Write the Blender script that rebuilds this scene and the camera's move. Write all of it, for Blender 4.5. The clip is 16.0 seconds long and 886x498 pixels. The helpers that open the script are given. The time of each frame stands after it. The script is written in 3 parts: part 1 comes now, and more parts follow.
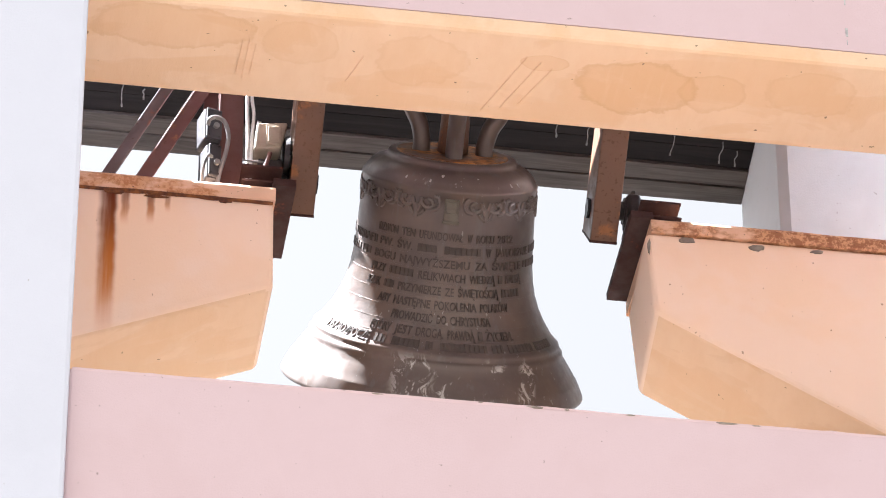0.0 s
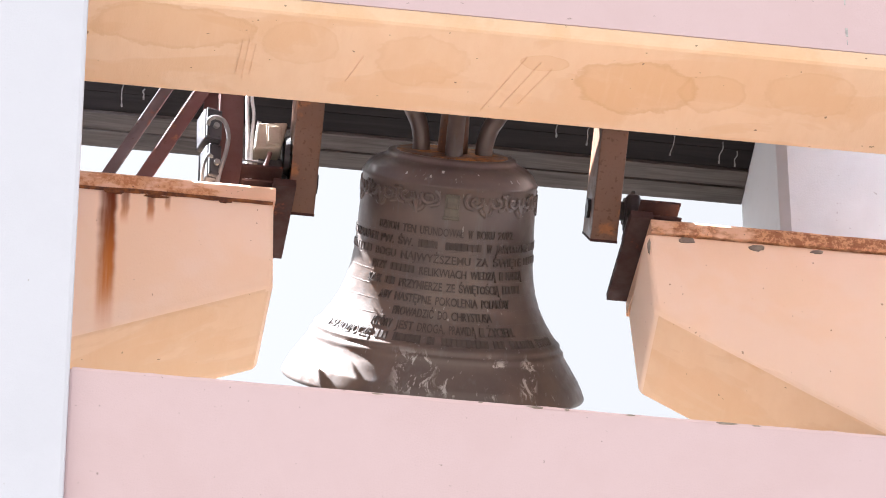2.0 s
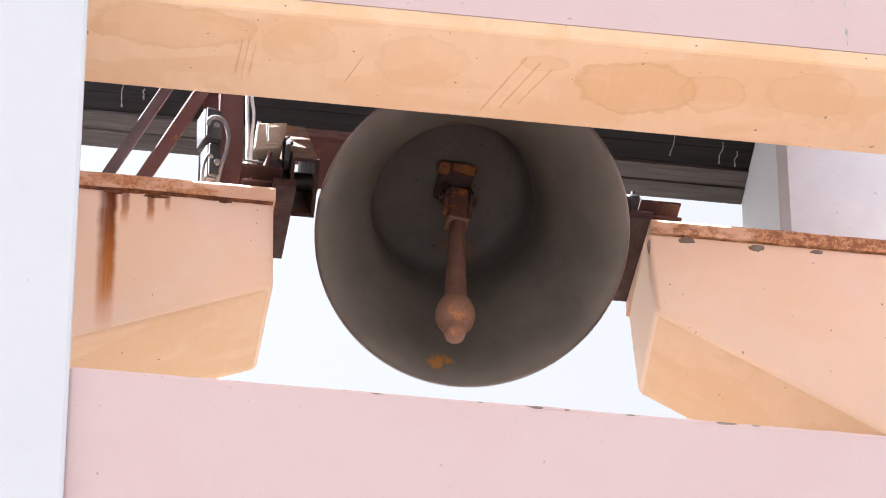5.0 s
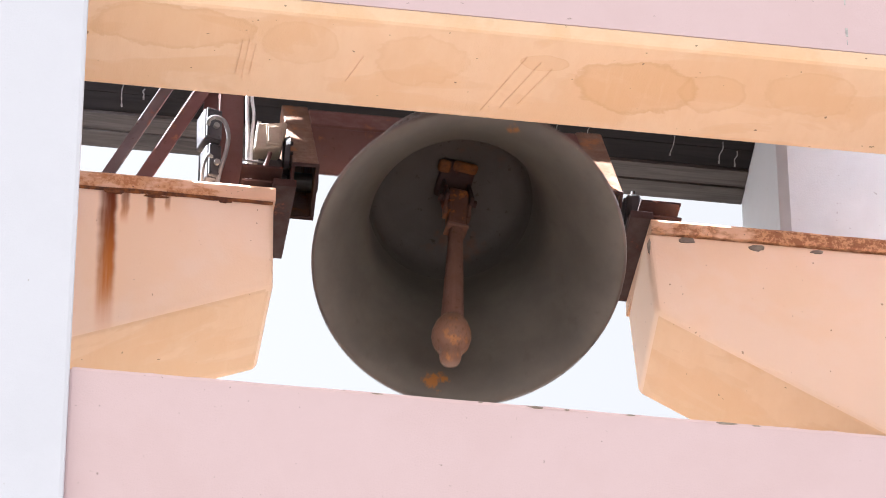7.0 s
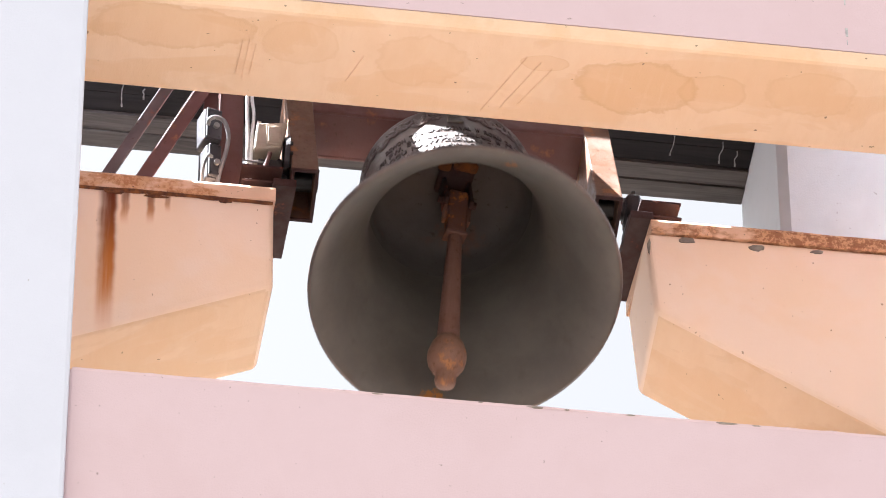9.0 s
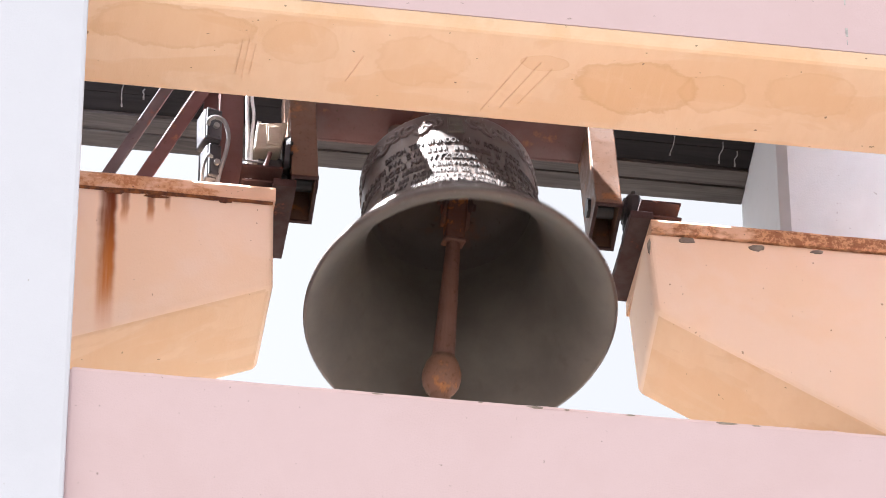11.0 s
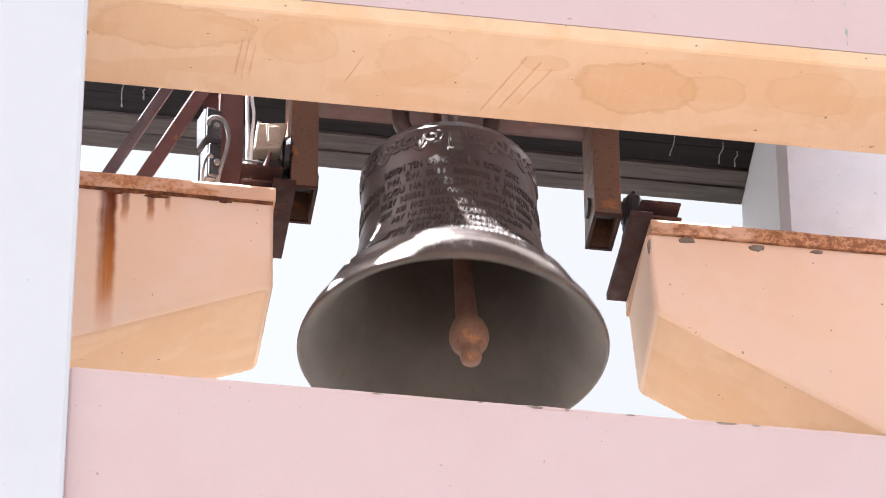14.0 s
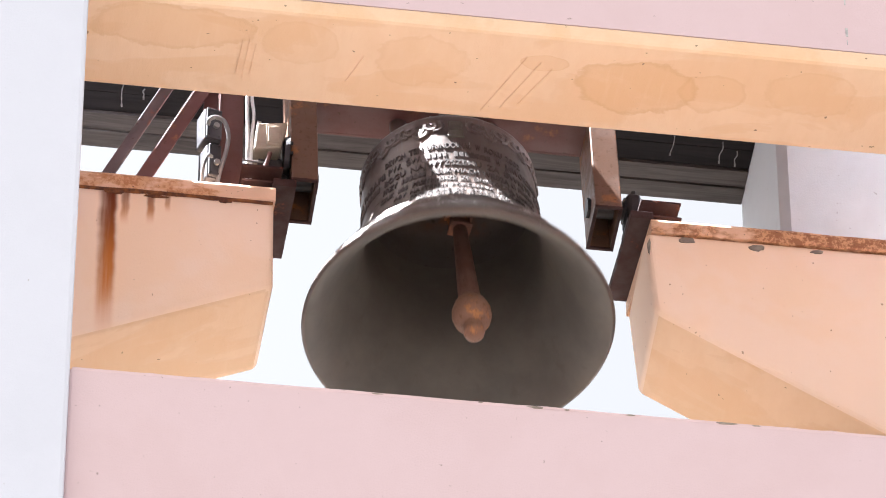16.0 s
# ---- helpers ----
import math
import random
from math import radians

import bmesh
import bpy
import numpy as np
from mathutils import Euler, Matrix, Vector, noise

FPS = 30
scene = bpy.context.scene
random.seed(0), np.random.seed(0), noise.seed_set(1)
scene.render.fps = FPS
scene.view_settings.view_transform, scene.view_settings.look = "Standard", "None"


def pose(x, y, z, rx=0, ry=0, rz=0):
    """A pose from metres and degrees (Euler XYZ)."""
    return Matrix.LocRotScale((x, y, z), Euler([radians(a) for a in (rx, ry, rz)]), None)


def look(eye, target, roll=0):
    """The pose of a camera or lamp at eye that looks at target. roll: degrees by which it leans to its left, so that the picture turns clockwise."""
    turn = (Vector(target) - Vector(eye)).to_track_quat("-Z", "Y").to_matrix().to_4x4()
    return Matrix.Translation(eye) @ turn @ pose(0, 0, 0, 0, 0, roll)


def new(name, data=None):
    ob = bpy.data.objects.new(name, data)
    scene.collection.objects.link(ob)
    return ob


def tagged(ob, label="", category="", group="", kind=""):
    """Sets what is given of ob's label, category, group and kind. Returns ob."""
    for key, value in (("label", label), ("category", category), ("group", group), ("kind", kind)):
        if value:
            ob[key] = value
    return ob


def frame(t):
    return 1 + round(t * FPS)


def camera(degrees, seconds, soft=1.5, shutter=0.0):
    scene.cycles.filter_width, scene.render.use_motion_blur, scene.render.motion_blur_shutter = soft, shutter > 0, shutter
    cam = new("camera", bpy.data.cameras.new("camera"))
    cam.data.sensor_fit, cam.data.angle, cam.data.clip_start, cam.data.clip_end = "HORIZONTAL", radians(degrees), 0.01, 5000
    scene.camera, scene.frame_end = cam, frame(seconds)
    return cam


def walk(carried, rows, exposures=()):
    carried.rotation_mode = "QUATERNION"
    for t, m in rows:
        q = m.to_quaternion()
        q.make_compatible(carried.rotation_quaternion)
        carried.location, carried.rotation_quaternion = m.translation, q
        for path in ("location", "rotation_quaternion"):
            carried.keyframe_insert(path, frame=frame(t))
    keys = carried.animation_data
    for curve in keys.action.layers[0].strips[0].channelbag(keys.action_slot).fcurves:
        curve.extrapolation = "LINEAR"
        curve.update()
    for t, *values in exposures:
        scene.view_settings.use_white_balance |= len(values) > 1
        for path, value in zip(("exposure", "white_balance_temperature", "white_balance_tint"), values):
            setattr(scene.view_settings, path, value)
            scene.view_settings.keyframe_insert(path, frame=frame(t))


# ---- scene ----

# Bell axle stands PIVOT metres over the ground; x runs along the facade, y into the tower.
PIVOT = 10.70
PERIOD, FORWARD = 1.943, 0.88

# ---- camera ----
cam = camera(10.0, 16.0, soft=1.0, shutter=0.15)
EYE = Vector((-1.8065, -11.378, PIVOT - 9.0822))
PITCH, YAW, ROLL = 37.66, 8.75, -0.305
AIM = Vector((math.sin(radians(YAW)) * math.cos(radians(PITCH)), math.cos(radians(YAW)) * math.cos(radians(PITCH)), math.sin(radians(PITCH))))
STAND = look(EYE, EYE + AIM, ROLL)
walk(cam, [(0.0, STAND), (16.0, STAND)], exposures=[(0.0, 3.74, 5970, 11.5), (16.0, 3.74, 5970, 11.5)])

# ---- sky and sun ----
SUN_FROM = Vector((-0.444, 0.100, 0.890)).normalized()
world = bpy.data.worlds.new("sky")
scene.world = world
world.use_nodes = True
wn = world.node_tree.nodes
wl = world.node_tree.links
sky = wn.new("ShaderNodeTexSky")
sky.sky_type = "NISHITA"
sky.sun_disc = False
sky.sun_elevation = math.asin(SUN_FROM.z)
sky.sun_rotation = math.atan2(SUN_FROM.x, SUN_FROM.y)
sky.dust_density = 4.0
sky.air_density = 1.0
sky.ozone_density = 1.0
haze = wn.new("ShaderNodeHueSaturation")
haze.inputs["Saturation"].default_value = 0.0
haze.inputs["Value"].default_value = 0.37
wl.new(sky.outputs[0], haze.inputs["Color"])
dust = wn.new("ShaderNodeMix")
dust.data_type, dust.blend_type = "RGBA", "MULTIPLY"
dust.inputs["Factor"].default_value = 1.0
dust.inputs[7].default_value = (1.0, 0.985, 0.955, 1.0)
wl.new(haze.outputs[0], dust.inputs[6])
wl.new(dust.outputs[2], wn["Background"].inputs["Color"])
wn["Background"].inputs["Strength"].default_value = 0.0535

sun = new("sun", bpy.data.lights.new("sun", "SUN"))
sun.data.energy = 5.0
sun.data.angle = radians(0.53)
sun.data.color = (1.0, 0.97, 0.93)
sun.matrix_world = look(SUN_FROM * 60 + Vector((0, 0, PIVOT)), (0, 0, PIVOT))


# ---- materials ----
class Mat:
    """A small builder for node materials in object space."""

    def __init__(self, name, rough=0.8, metal=0.0):
        self.m = bpy.data.materials.new(name)
        self.m.use_nodes = True
        self.t = self.m.node_tree
        self.b = self.t.nodes["Principled BSDF"]
        self.b.inputs["Roughness"].default_value = rough
        self.b.inputs["Metallic"].default_value = metal
        self.pos = self.node("ShaderNodeTexCoord").outputs["Object"]

    def node(self, kind, **props):
        n = self.t.nodes.new(kind)
        for k, v in props.items():
            setattr(n, k, v)
        return n

    def link(self, a, b):
        self.t.links.new(a, b)

    def mapped(self, scale, shift=(0, 0, 0)):
        n = self.node("ShaderNodeMapping")
        n.inputs["Scale"].default_value = scale
        n.inputs["Location"].default_value = shift
        self.link(self.pos, n.inputs["Vector"])
        return n.outputs[0]

    def noise(self, scale, detail=4, rough=0.55, stretch=(1, 1, 1), shift=(0, 0, 0), distort=0.0):
        n = self.node("ShaderNodeTexNoise")
        n.inputs["Scale"].default_value = scale
        n.inputs["Detail"].default_value = detail
        n.inputs["Roughness"].default_value = rough
        n.inputs["Distortion"].default_value = distort
        self.link(self.mapped(stretch, shift), n.inputs["Vector"])
        return n.outputs[0]

    def band(self, value, lo, hi, to_lo=0.0, to_hi=1.0):
        n = self.node("ShaderNodeMapRange", interpolation_type="SMOOTHSTEP")
        n.inputs["From Min"].default_value = lo
        n.inputs["From Max"].default_value = hi
        n.inputs["To Min"].default_value = to_lo
        n.inputs["To Max"].default_value = to_hi
        self.link(value, n.inputs["Value"])
        return n.outputs[0]

    def calc(self, op, a, b=None):
        n = self.node("ShaderNodeMath", operation=op)
        for i, v in enumerate((a, b)):
            if v is None:
                continue
            if isinstance(v, (int, float)):
                n.inputs[i].default_value = v
            else:
                self.link(v, n.inputs[i])
        return n.outputs[0]

    def xyz(self):
        n = self.node("ShaderNodeSeparateXYZ")
        self.link(self.pos, n.inputs[0])
        return n.outputs

    def mix(self, fac, a, b):
        n = self.node("ShaderNodeMix", data_type="RGBA")
        if isinstance(fac, (int, float)):
            n.inputs["Factor"].default_value = fac
        else:
            self.link(fac, n.inputs["Factor"])
        for key, v in ((6, a), (7, b)):
            if isinstance(v, tuple):
                n.inputs[key].default_value = (*v, 1.0)
            else:
                self.link(v, n.inputs[key])
        return n.outputs[2]

    def color(self, c):
        self.link(c, self.b.inputs["Base Color"])
        return self

    def rough(self, v):
        self.link(v, self.b.inputs["Roughness"])
        return self

    def bump(self, height, strength=0.3, distance=0.004):
        n = self.node("ShaderNodeBump")
        n.inputs["Strength"].default_value = strength
        n.inputs["Distance"].default_value = distance
        self.link(height, n.inputs["Height"])
        self.link(n.outputs[0], self.b.inputs["Normal"])
        return self


def plaster(name, base, blotch, dirt, blotch_amount=0.6, seed=0.0):
    """Painted mineral plaster: fine grain, soft blotches, a few specks."""
    m = Mat(name, 0.9)
    m.b.inputs["Specular IOR Level"].default_value = 0.2
    soft = m.band(m.noise(2.2, 4, 0.6, shift=(seed, seed, 0), distort=0.4), 0.48, 0.62, 0.0, blotch_amount)
    fine = m.band(m.noise(14, 5, 0.65, shift=(seed, 3, 1)), 0.35, 0.75, 0.0, 0.5)
    specks = m.band(m.noise(55, 2, 0.5, shift=(seed, 1, 7)), 0.735, 0.78, 0.0, 0.75)
    c = m.mix(soft, base, blotch)
    c = m.mix(m.calc("MULTIPLY", fine, 0.35), c, blotch)
    c = m.mix(specks, c, dirt)
    m.color(c)
    grain = m.calc("ADD", m.noise(190, 3, 0.6), m.calc("MULTIPLY", m.noise(22, 4, 0.6), 1.4))
    m.bump(grain, 0.22, 0.004)
    return m


PINK = plaster("pink_facade_paint", (0.655, 0.503, 0.518), (0.615, 0.460, 0.466), (0.30, 0.22, 0.2), 0.35).m
# Rear pier's white, its shade and grey weathering put into the colour.
SHADED_WHITE = plaster("shade_greyed_white_paint", (0.50, 0.51, 0.525), (0.43, 0.435, 0.445), (0.3, 0.29, 0.28), 0.5, 6.0).m
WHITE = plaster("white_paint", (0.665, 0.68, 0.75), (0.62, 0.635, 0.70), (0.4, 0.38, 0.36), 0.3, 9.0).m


def bronze():
    """Dark weathered bronze with streaks and bird lime low on the front."""
    m = Mat("weathered_bronze", 0.48, 0.4)
    big = m.band(m.noise(5, 4, 0.6), 0.35, 0.7)
    c = m.mix(big, (0.114, 0.091, 0.083), (0.162, 0.122, 0.101))
    streak = m.band(m.noise(7, 4, 0.6, stretch=(5, 5, 0.5)), 0.56, 0.72, 0.0, 0.5)
    c = m.mix(streak, c, (0.15, 0.145, 0.14))
    x, y, z = m.xyz()
    lime = m.band(m.noise(26, 6, 0.72, stretch=(1, 1, 0.42), distort=0.8), 0.535, 0.60)
    where = m.calc("MULTIPLY", m.band(z, -0.535, -0.50), m.band(z, -0.395, -0.44))
    spots = None
    for x0, half in ((-0.105, 0.075), (0.135, 0.040), (0.235, 0.032), (-0.02, 0.02)):
        q = m.band(m.calc("ABSOLUTE", m.calc("SUBTRACT", x, x0)), half, half * 0.4)
        spots = q if spots is None else m.calc("MAXIMUM", spots, q)
    front = m.band(y, -0.15, -0.25)
    f = m.calc("MULTIPLY", m.calc("MULTIPLY", lime, where), m.calc("MULTIPLY", spots, front))
    c = m.mix(m.calc("MULTIPLY", f, 0.85), c, (0.52, 0.51, 0.49))
    drip = m.calc("MULTIPLY", m.band(m.noise(85, 3, 0.6, stretch=(1, 1, 0.10)), 0.665, 0.70), front)
    c = m.mix(m.calc("MULTIPLY", drip, 0.45), c, (0.42, 0.41, 0.39))
    m.color(c)
    m.rough(m.band(m.noise(30, 4, 0.6), 0.3, 0.7, 0.36, 0.50))
    m.bump(m.calc("ADD", m.noise(120, 4, 0.6), m.calc("MULTIPLY", m.noise(14, 4, 0.6), 0.5)), 0.08, 0.002)
    return m.m


def rusty_paint(name, paint, rust=(0.20, 0.075, 0.03), amount=0.5, scale=9.0, rough=0.55):
    m = Mat(name, rough, 0.0)
    e = 0.62 - 0.18 * amount
    f = m.band(m.noise(scale, 6, 0.68), e, e + 0.10)
    sp = m.band(m.noise(scale * 9, 3, 0.6), e + 0.04, e + 0.12, 0.0, 0.8)
    c = m.mix(f, paint, m.mix(m.noise(scale * 5, 4, 0.6), rust, tuple(min(1, v * 2.1) for v in rust)))
    c = m.mix(sp, c, tuple(v * 0.5 for v in rust))
    m.color(c)
    m.rough(m.band(m.noise(scale * 2, 4, 0.6), 0.3, 0.7, rough - 0.08, min(1.0, rough + 0.25)))
    m.bump(m.noise(scale * 12, 4, 0.6), 0.25, 0.003)
    return m.m


def plain(name, a, b, rough=0.5, metal=0.0, scale=12.0, bump=0.12):
    m = Mat(name, rough, metal)
    m.color(m.mix(m.band(m.noise(scale, 5, 0.6), 0.35, 0.7), a, b))
    m.rough(m.band(m.noise(scale * 3, 4, 0.6), 0.3, 0.7, max(0.05, rough - 0.08), min(1.0, rough + 0.1)))
    m.bump(m.noise(scale * 14, 3, 0.6), bump, 0.002)
    return m.m


def timber(name, a, b):
    m = Mat(name, 0.85)
    m.b.inputs["Specular IOR Level"].default_value = 0.12
    g = m.noise(6, 6, 0.65, stretch=(0.5, 9, 9), distort=0.6)
    c = m.mix(m.band(g, 0.3, 0.7), a, b)
    tone = m.node("ShaderNodeObjectInfo").outputs["Random"]
    c = m.mix(m.calc("MULTIPLY", tone, 0.35), c, tuple(v * 0.6 for v in a))
    m.color(c)
    m.bump(g, 0.4, 0.004)
    return m.m


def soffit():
    """Peach paint with water-marked blotches, for undersides; warm bounce light is put into its orange."""
    m = Mat("blotched_warm_lit_peach", 0.9)
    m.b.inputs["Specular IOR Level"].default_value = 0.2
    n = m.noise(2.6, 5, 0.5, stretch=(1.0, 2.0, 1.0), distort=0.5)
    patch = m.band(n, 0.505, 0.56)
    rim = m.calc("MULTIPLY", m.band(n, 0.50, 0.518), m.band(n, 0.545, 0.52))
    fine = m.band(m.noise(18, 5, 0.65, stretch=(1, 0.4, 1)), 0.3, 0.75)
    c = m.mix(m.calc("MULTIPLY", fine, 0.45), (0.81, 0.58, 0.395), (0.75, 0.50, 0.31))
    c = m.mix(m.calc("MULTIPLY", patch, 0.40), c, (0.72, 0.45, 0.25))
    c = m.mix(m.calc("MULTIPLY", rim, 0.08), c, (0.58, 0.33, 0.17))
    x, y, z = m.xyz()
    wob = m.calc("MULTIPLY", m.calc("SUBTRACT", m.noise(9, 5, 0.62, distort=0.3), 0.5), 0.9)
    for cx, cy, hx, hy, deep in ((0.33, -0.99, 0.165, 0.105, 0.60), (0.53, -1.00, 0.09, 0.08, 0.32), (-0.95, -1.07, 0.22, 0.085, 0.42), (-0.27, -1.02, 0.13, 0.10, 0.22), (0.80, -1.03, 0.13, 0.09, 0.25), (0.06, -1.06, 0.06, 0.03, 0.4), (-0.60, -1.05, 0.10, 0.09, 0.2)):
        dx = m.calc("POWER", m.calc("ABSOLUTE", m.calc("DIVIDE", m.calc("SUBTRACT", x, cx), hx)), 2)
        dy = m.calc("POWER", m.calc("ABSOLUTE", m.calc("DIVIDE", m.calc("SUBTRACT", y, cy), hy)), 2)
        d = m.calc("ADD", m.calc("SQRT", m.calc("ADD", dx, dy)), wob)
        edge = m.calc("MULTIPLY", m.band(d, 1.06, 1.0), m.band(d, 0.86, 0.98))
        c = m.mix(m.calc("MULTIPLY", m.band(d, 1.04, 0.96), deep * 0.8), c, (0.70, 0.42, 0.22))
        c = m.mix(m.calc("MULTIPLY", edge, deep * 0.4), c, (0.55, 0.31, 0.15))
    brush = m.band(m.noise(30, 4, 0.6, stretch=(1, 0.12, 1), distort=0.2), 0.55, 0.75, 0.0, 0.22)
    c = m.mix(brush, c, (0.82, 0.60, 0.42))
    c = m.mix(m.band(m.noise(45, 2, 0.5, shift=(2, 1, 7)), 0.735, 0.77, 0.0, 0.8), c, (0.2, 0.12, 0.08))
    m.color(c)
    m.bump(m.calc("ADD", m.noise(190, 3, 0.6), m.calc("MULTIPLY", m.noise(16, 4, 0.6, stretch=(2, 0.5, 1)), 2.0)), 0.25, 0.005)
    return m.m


def corbel_paint(name, runs):
    """Peach paint; runs are rust streaks (x, half width, top z, bottom z, strength)."""
    m = plaster(name, PEACH_A, PEACH_B, (0.35, 0.2, 0.12), 0.5, 4.0)
    c = m.b.inputs["Base Color"].links[0].from_socket
    x, y, z = m.xyz()
    wob = m.calc("MULTIPLY", m.calc("SUBTRACT", m.noise(9, 3, 0.6, stretch=(0.3, 0.3, 1)), 0.5), 0.018)
    streaky = m.band(m.noise(60, 4, 0.6, stretch=(1, 1, 0.06)), 0.30, 0.62, 0.72, 1.0)
    for x0, half, top, low, strength in runs:
        d = m.calc("ABSOLUTE", m.calc("SUBTRACT", m.calc("ADD", x, wob), x0))
        side = m.band(d, half, half * 0.35)
        tall = m.calc("MULTIPLY", m.band(z, low, low + (top - low) * 0.5), m.band(z, top + 0.02, top))
        f = m.calc("MULTIPLY", m.calc("MULTIPLY", side, tall), m.calc("MULTIPLY", streaky, strength))
        c = m.mix(f, c, m.mix(m.band(z, low, top), (0.64, 0.22, 0.04), (0.15, 0.034, 0.013)))
    m.color(c)
    return m.m


def flashing_paint(name, amount, dark, centre, half):
    """Peach rim paint that rusts through, mostly round centre along x."""
    m = Mat(name, 0.7)
    x, y, z = m.xyz()
    near = m.band(m.calc("ABSOLUTE", m.calc("SUBTRACT", x, centre)), half, half * 0.3)
    n = m.calc("ADD", m.noise(6, 4, 0.6, stretch=(1, 1, 2)), m.calc("MULTIPLY", near, 0.22 * amount))
    big = m.band(n, 0.56, 0.68)
    spots = m.band(m.noise(75, 4, 0.7), 0.50, 0.57)
    crisp = m.band(m.noise(30, 5, 0.72), 0.48, 0.56)
    f = m.calc("MULTIPLY", big, m.calc("MAXIMUM", m.calc("MULTIPLY", spots, 0.85), crisp))
    c = m.mix(m.noise(12, 4, 0.6), (0.80, 0.55, 0.40), (0.74, 0.46, 0.29))
    c = m.mix(m.calc("MULTIPLY", big, 0.6), c, (0.56, 0.25, 0.08))
    c = m.mix(m.calc("MULTIPLY", f, 0.75), c, dark)
    pits = m.band(m.noise(110, 3, 0.6, shift=(3, 0, 0)), 0.70, 0.74, 0, 0.9)
    c = m.mix(pits, c, (0.06, 0.03, 0.025))
    m.color(c)
    m.bump(m.calc("ADD", m.noise(90, 4, 0.6), m.noise(14, 3, 0.6)), 0.4, 0.004)
    return m.m


def bell_inside():
    """Grey-brown patina inside, with orange rust where the clapper strikes."""
    m = Mat("bell_interior_patina", 0.6, 0.25)
    c = m.mix(m.band(m.noise(6, 5, 0.6), 0.3, 0.7), (0.106, 0.095, 0.083), (0.142, 0.127, 0.110))
    c = m.mix(m.band(m.noise(26, 4, 0.6, stretch=(1, 1, 0.3)), 0.58, 0.75, 0, 0.4), c, (0.09, 0.075, 0.06))
    x, y, z = m.xyz()
    wob = m.calc("MULTIPLY", m.calc("SUBTRACT", m.noise(30, 4, 0.7), 0.5), 0.10)
    for cx, cy, cz, r in ((-0.055, 0.40, -0.515, 0.030), (-0.025, 0.385, -0.49, 0.022), (0.075, -0.395, -0.505, 0.032)):
        d = None
        for v, o, k in ((x, cx, 1.0), (y, cy, 0.8), (z, cz, 0.8)):
            q = m.calc("POWER", m.calc("ABSOLUTE", m.calc("MULTIPLY", m.calc("SUBTRACT", v, o), k)), 2)
            d = q if d is None else m.calc("ADD", d, q)
        d = m.calc("ADD", m.calc("SQRT", d), wob)
        c = m.mix(m.band(d, r, r * 0.45, 0, 0.9), c, (0.38, 0.15, 0.03))
    m.color(c)
    m.bump(m.noise(60, 4, 0.6), 0.15, 0.002)
    return m.m


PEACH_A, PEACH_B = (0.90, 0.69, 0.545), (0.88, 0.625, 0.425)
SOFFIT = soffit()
CORBEL_L = corbel_paint("rust_streaked_peach_paint", [(-1.032, 0.034, PIVOT - 0.205, PIVOT - 0.78, 1.0), (-1.026, 0.020, PIVOT - 0.205, PIVOT - 0.62, 0.95), (-0.985, 0.016, PIVOT - 0.205, PIVOT - 0.345, 0.85), (-0.912, 0.015, PIVOT - 0.205, PIVOT - 0.335, 0.85), (-0.865, 0.011, PIVOT - 0.205, PIVOT - 0.285, 0.75)])
PEACH = corbel_paint("peach_paint", [])
FLASH_L = flashing_paint("rusting_rim_paint", 0.75, (0.42, 0.15, 0.045), -0.96, 0.28)
FLASH_R = flashing_paint("rust_speckled_rim_paint", 1.0, (0.24, 0.075, 0.025), 1.0, 0.62)
BELL_INSIDE = bell_inside()
CROWN_RUST = rusty_paint("rust_stained_bronze", (0.11, 0.070, 0.050), (0.27, 0.115, 0.028), 1.1, 5)
RUST_GAP = plain("rust_and_gap_shade", (0.10, 0.035, 0.02), (0.28, 0.10, 0.03), 0.9, 0.0, 45, 0.6)
LETTER_BRONZE = plain("dark_relief_bronze", (0.062, 0.048, 0.044), (0.085, 0.066, 0.058), 0.75, 0.0, 20)
PLAQUE = plain("pale_patinated_bronze", (0.135, 0.122, 0.095), (0.105, 0.092, 0.076), 0.55, 0.3, 40)
DROPPING = plain("bird_dropping", (0.55, 0.54, 0.52), (0.32, 0.31, 0.30), 0.9, 0, 40)
OLD_DROPPING = plain("greyed_bird_dropping", (0.24, 0.235, 0.23), (0.09, 0.088, 0.086), 0.9, 0, 60)
BRONZE = bronze()
RED_STEEL = rusty_paint("red_oxide_steel", (0.130, 0.052, 0.044), (0.16, 0.065, 0.03), 0.12, 9)
ORANGE_STEEL = rusty_paint("orange_rusted_steel", (0.155, 0.080, 0.048), (0.19, 0.080, 0.030), 0.4, 9, 0.42)
DARK_STEEL = rusty_paint("dark_rusted_steel", (0.046, 0.018, 0.016), (0.12, 0.035, 0.02), 0.3, 8, 0.75)
CLAPPER = rusty_paint("rusted_clapper_iron", (0.150, 0.072, 0.052), (0.19, 0.075, 0.033), 0.3, 6, 0.6)
BALL_IRON = rusty_paint("worn_striking_iron", (0.205, 0.105, 0.068), (0.26, 0.11, 0.04), 0.45, 12, 0.55)
JOINT_IRON = rusty_paint("rust_red_iron", (0.105, 0.042, 0.028), (0.24, 0.085, 0.022), 0.55, 22, 0.7)
ORANGE_RUST = plain("orange_rust", (0.23, 0.080, 0.020), (0.10, 0.036, 0.018), 0.9, 0.0, 38, 0.6)
CROWN_INSIDE = rusty_paint("shaded_stained_crown_bronze", (0.090, 0.080, 0.074), (0.085, 0.050, 0.038), 0.15, 5, 0.7)
BLACK_STEEL = plain("black_steel", (0.03, 0.03, 0.032), (0.06, 0.055, 0.055), 0.45, 0.4)
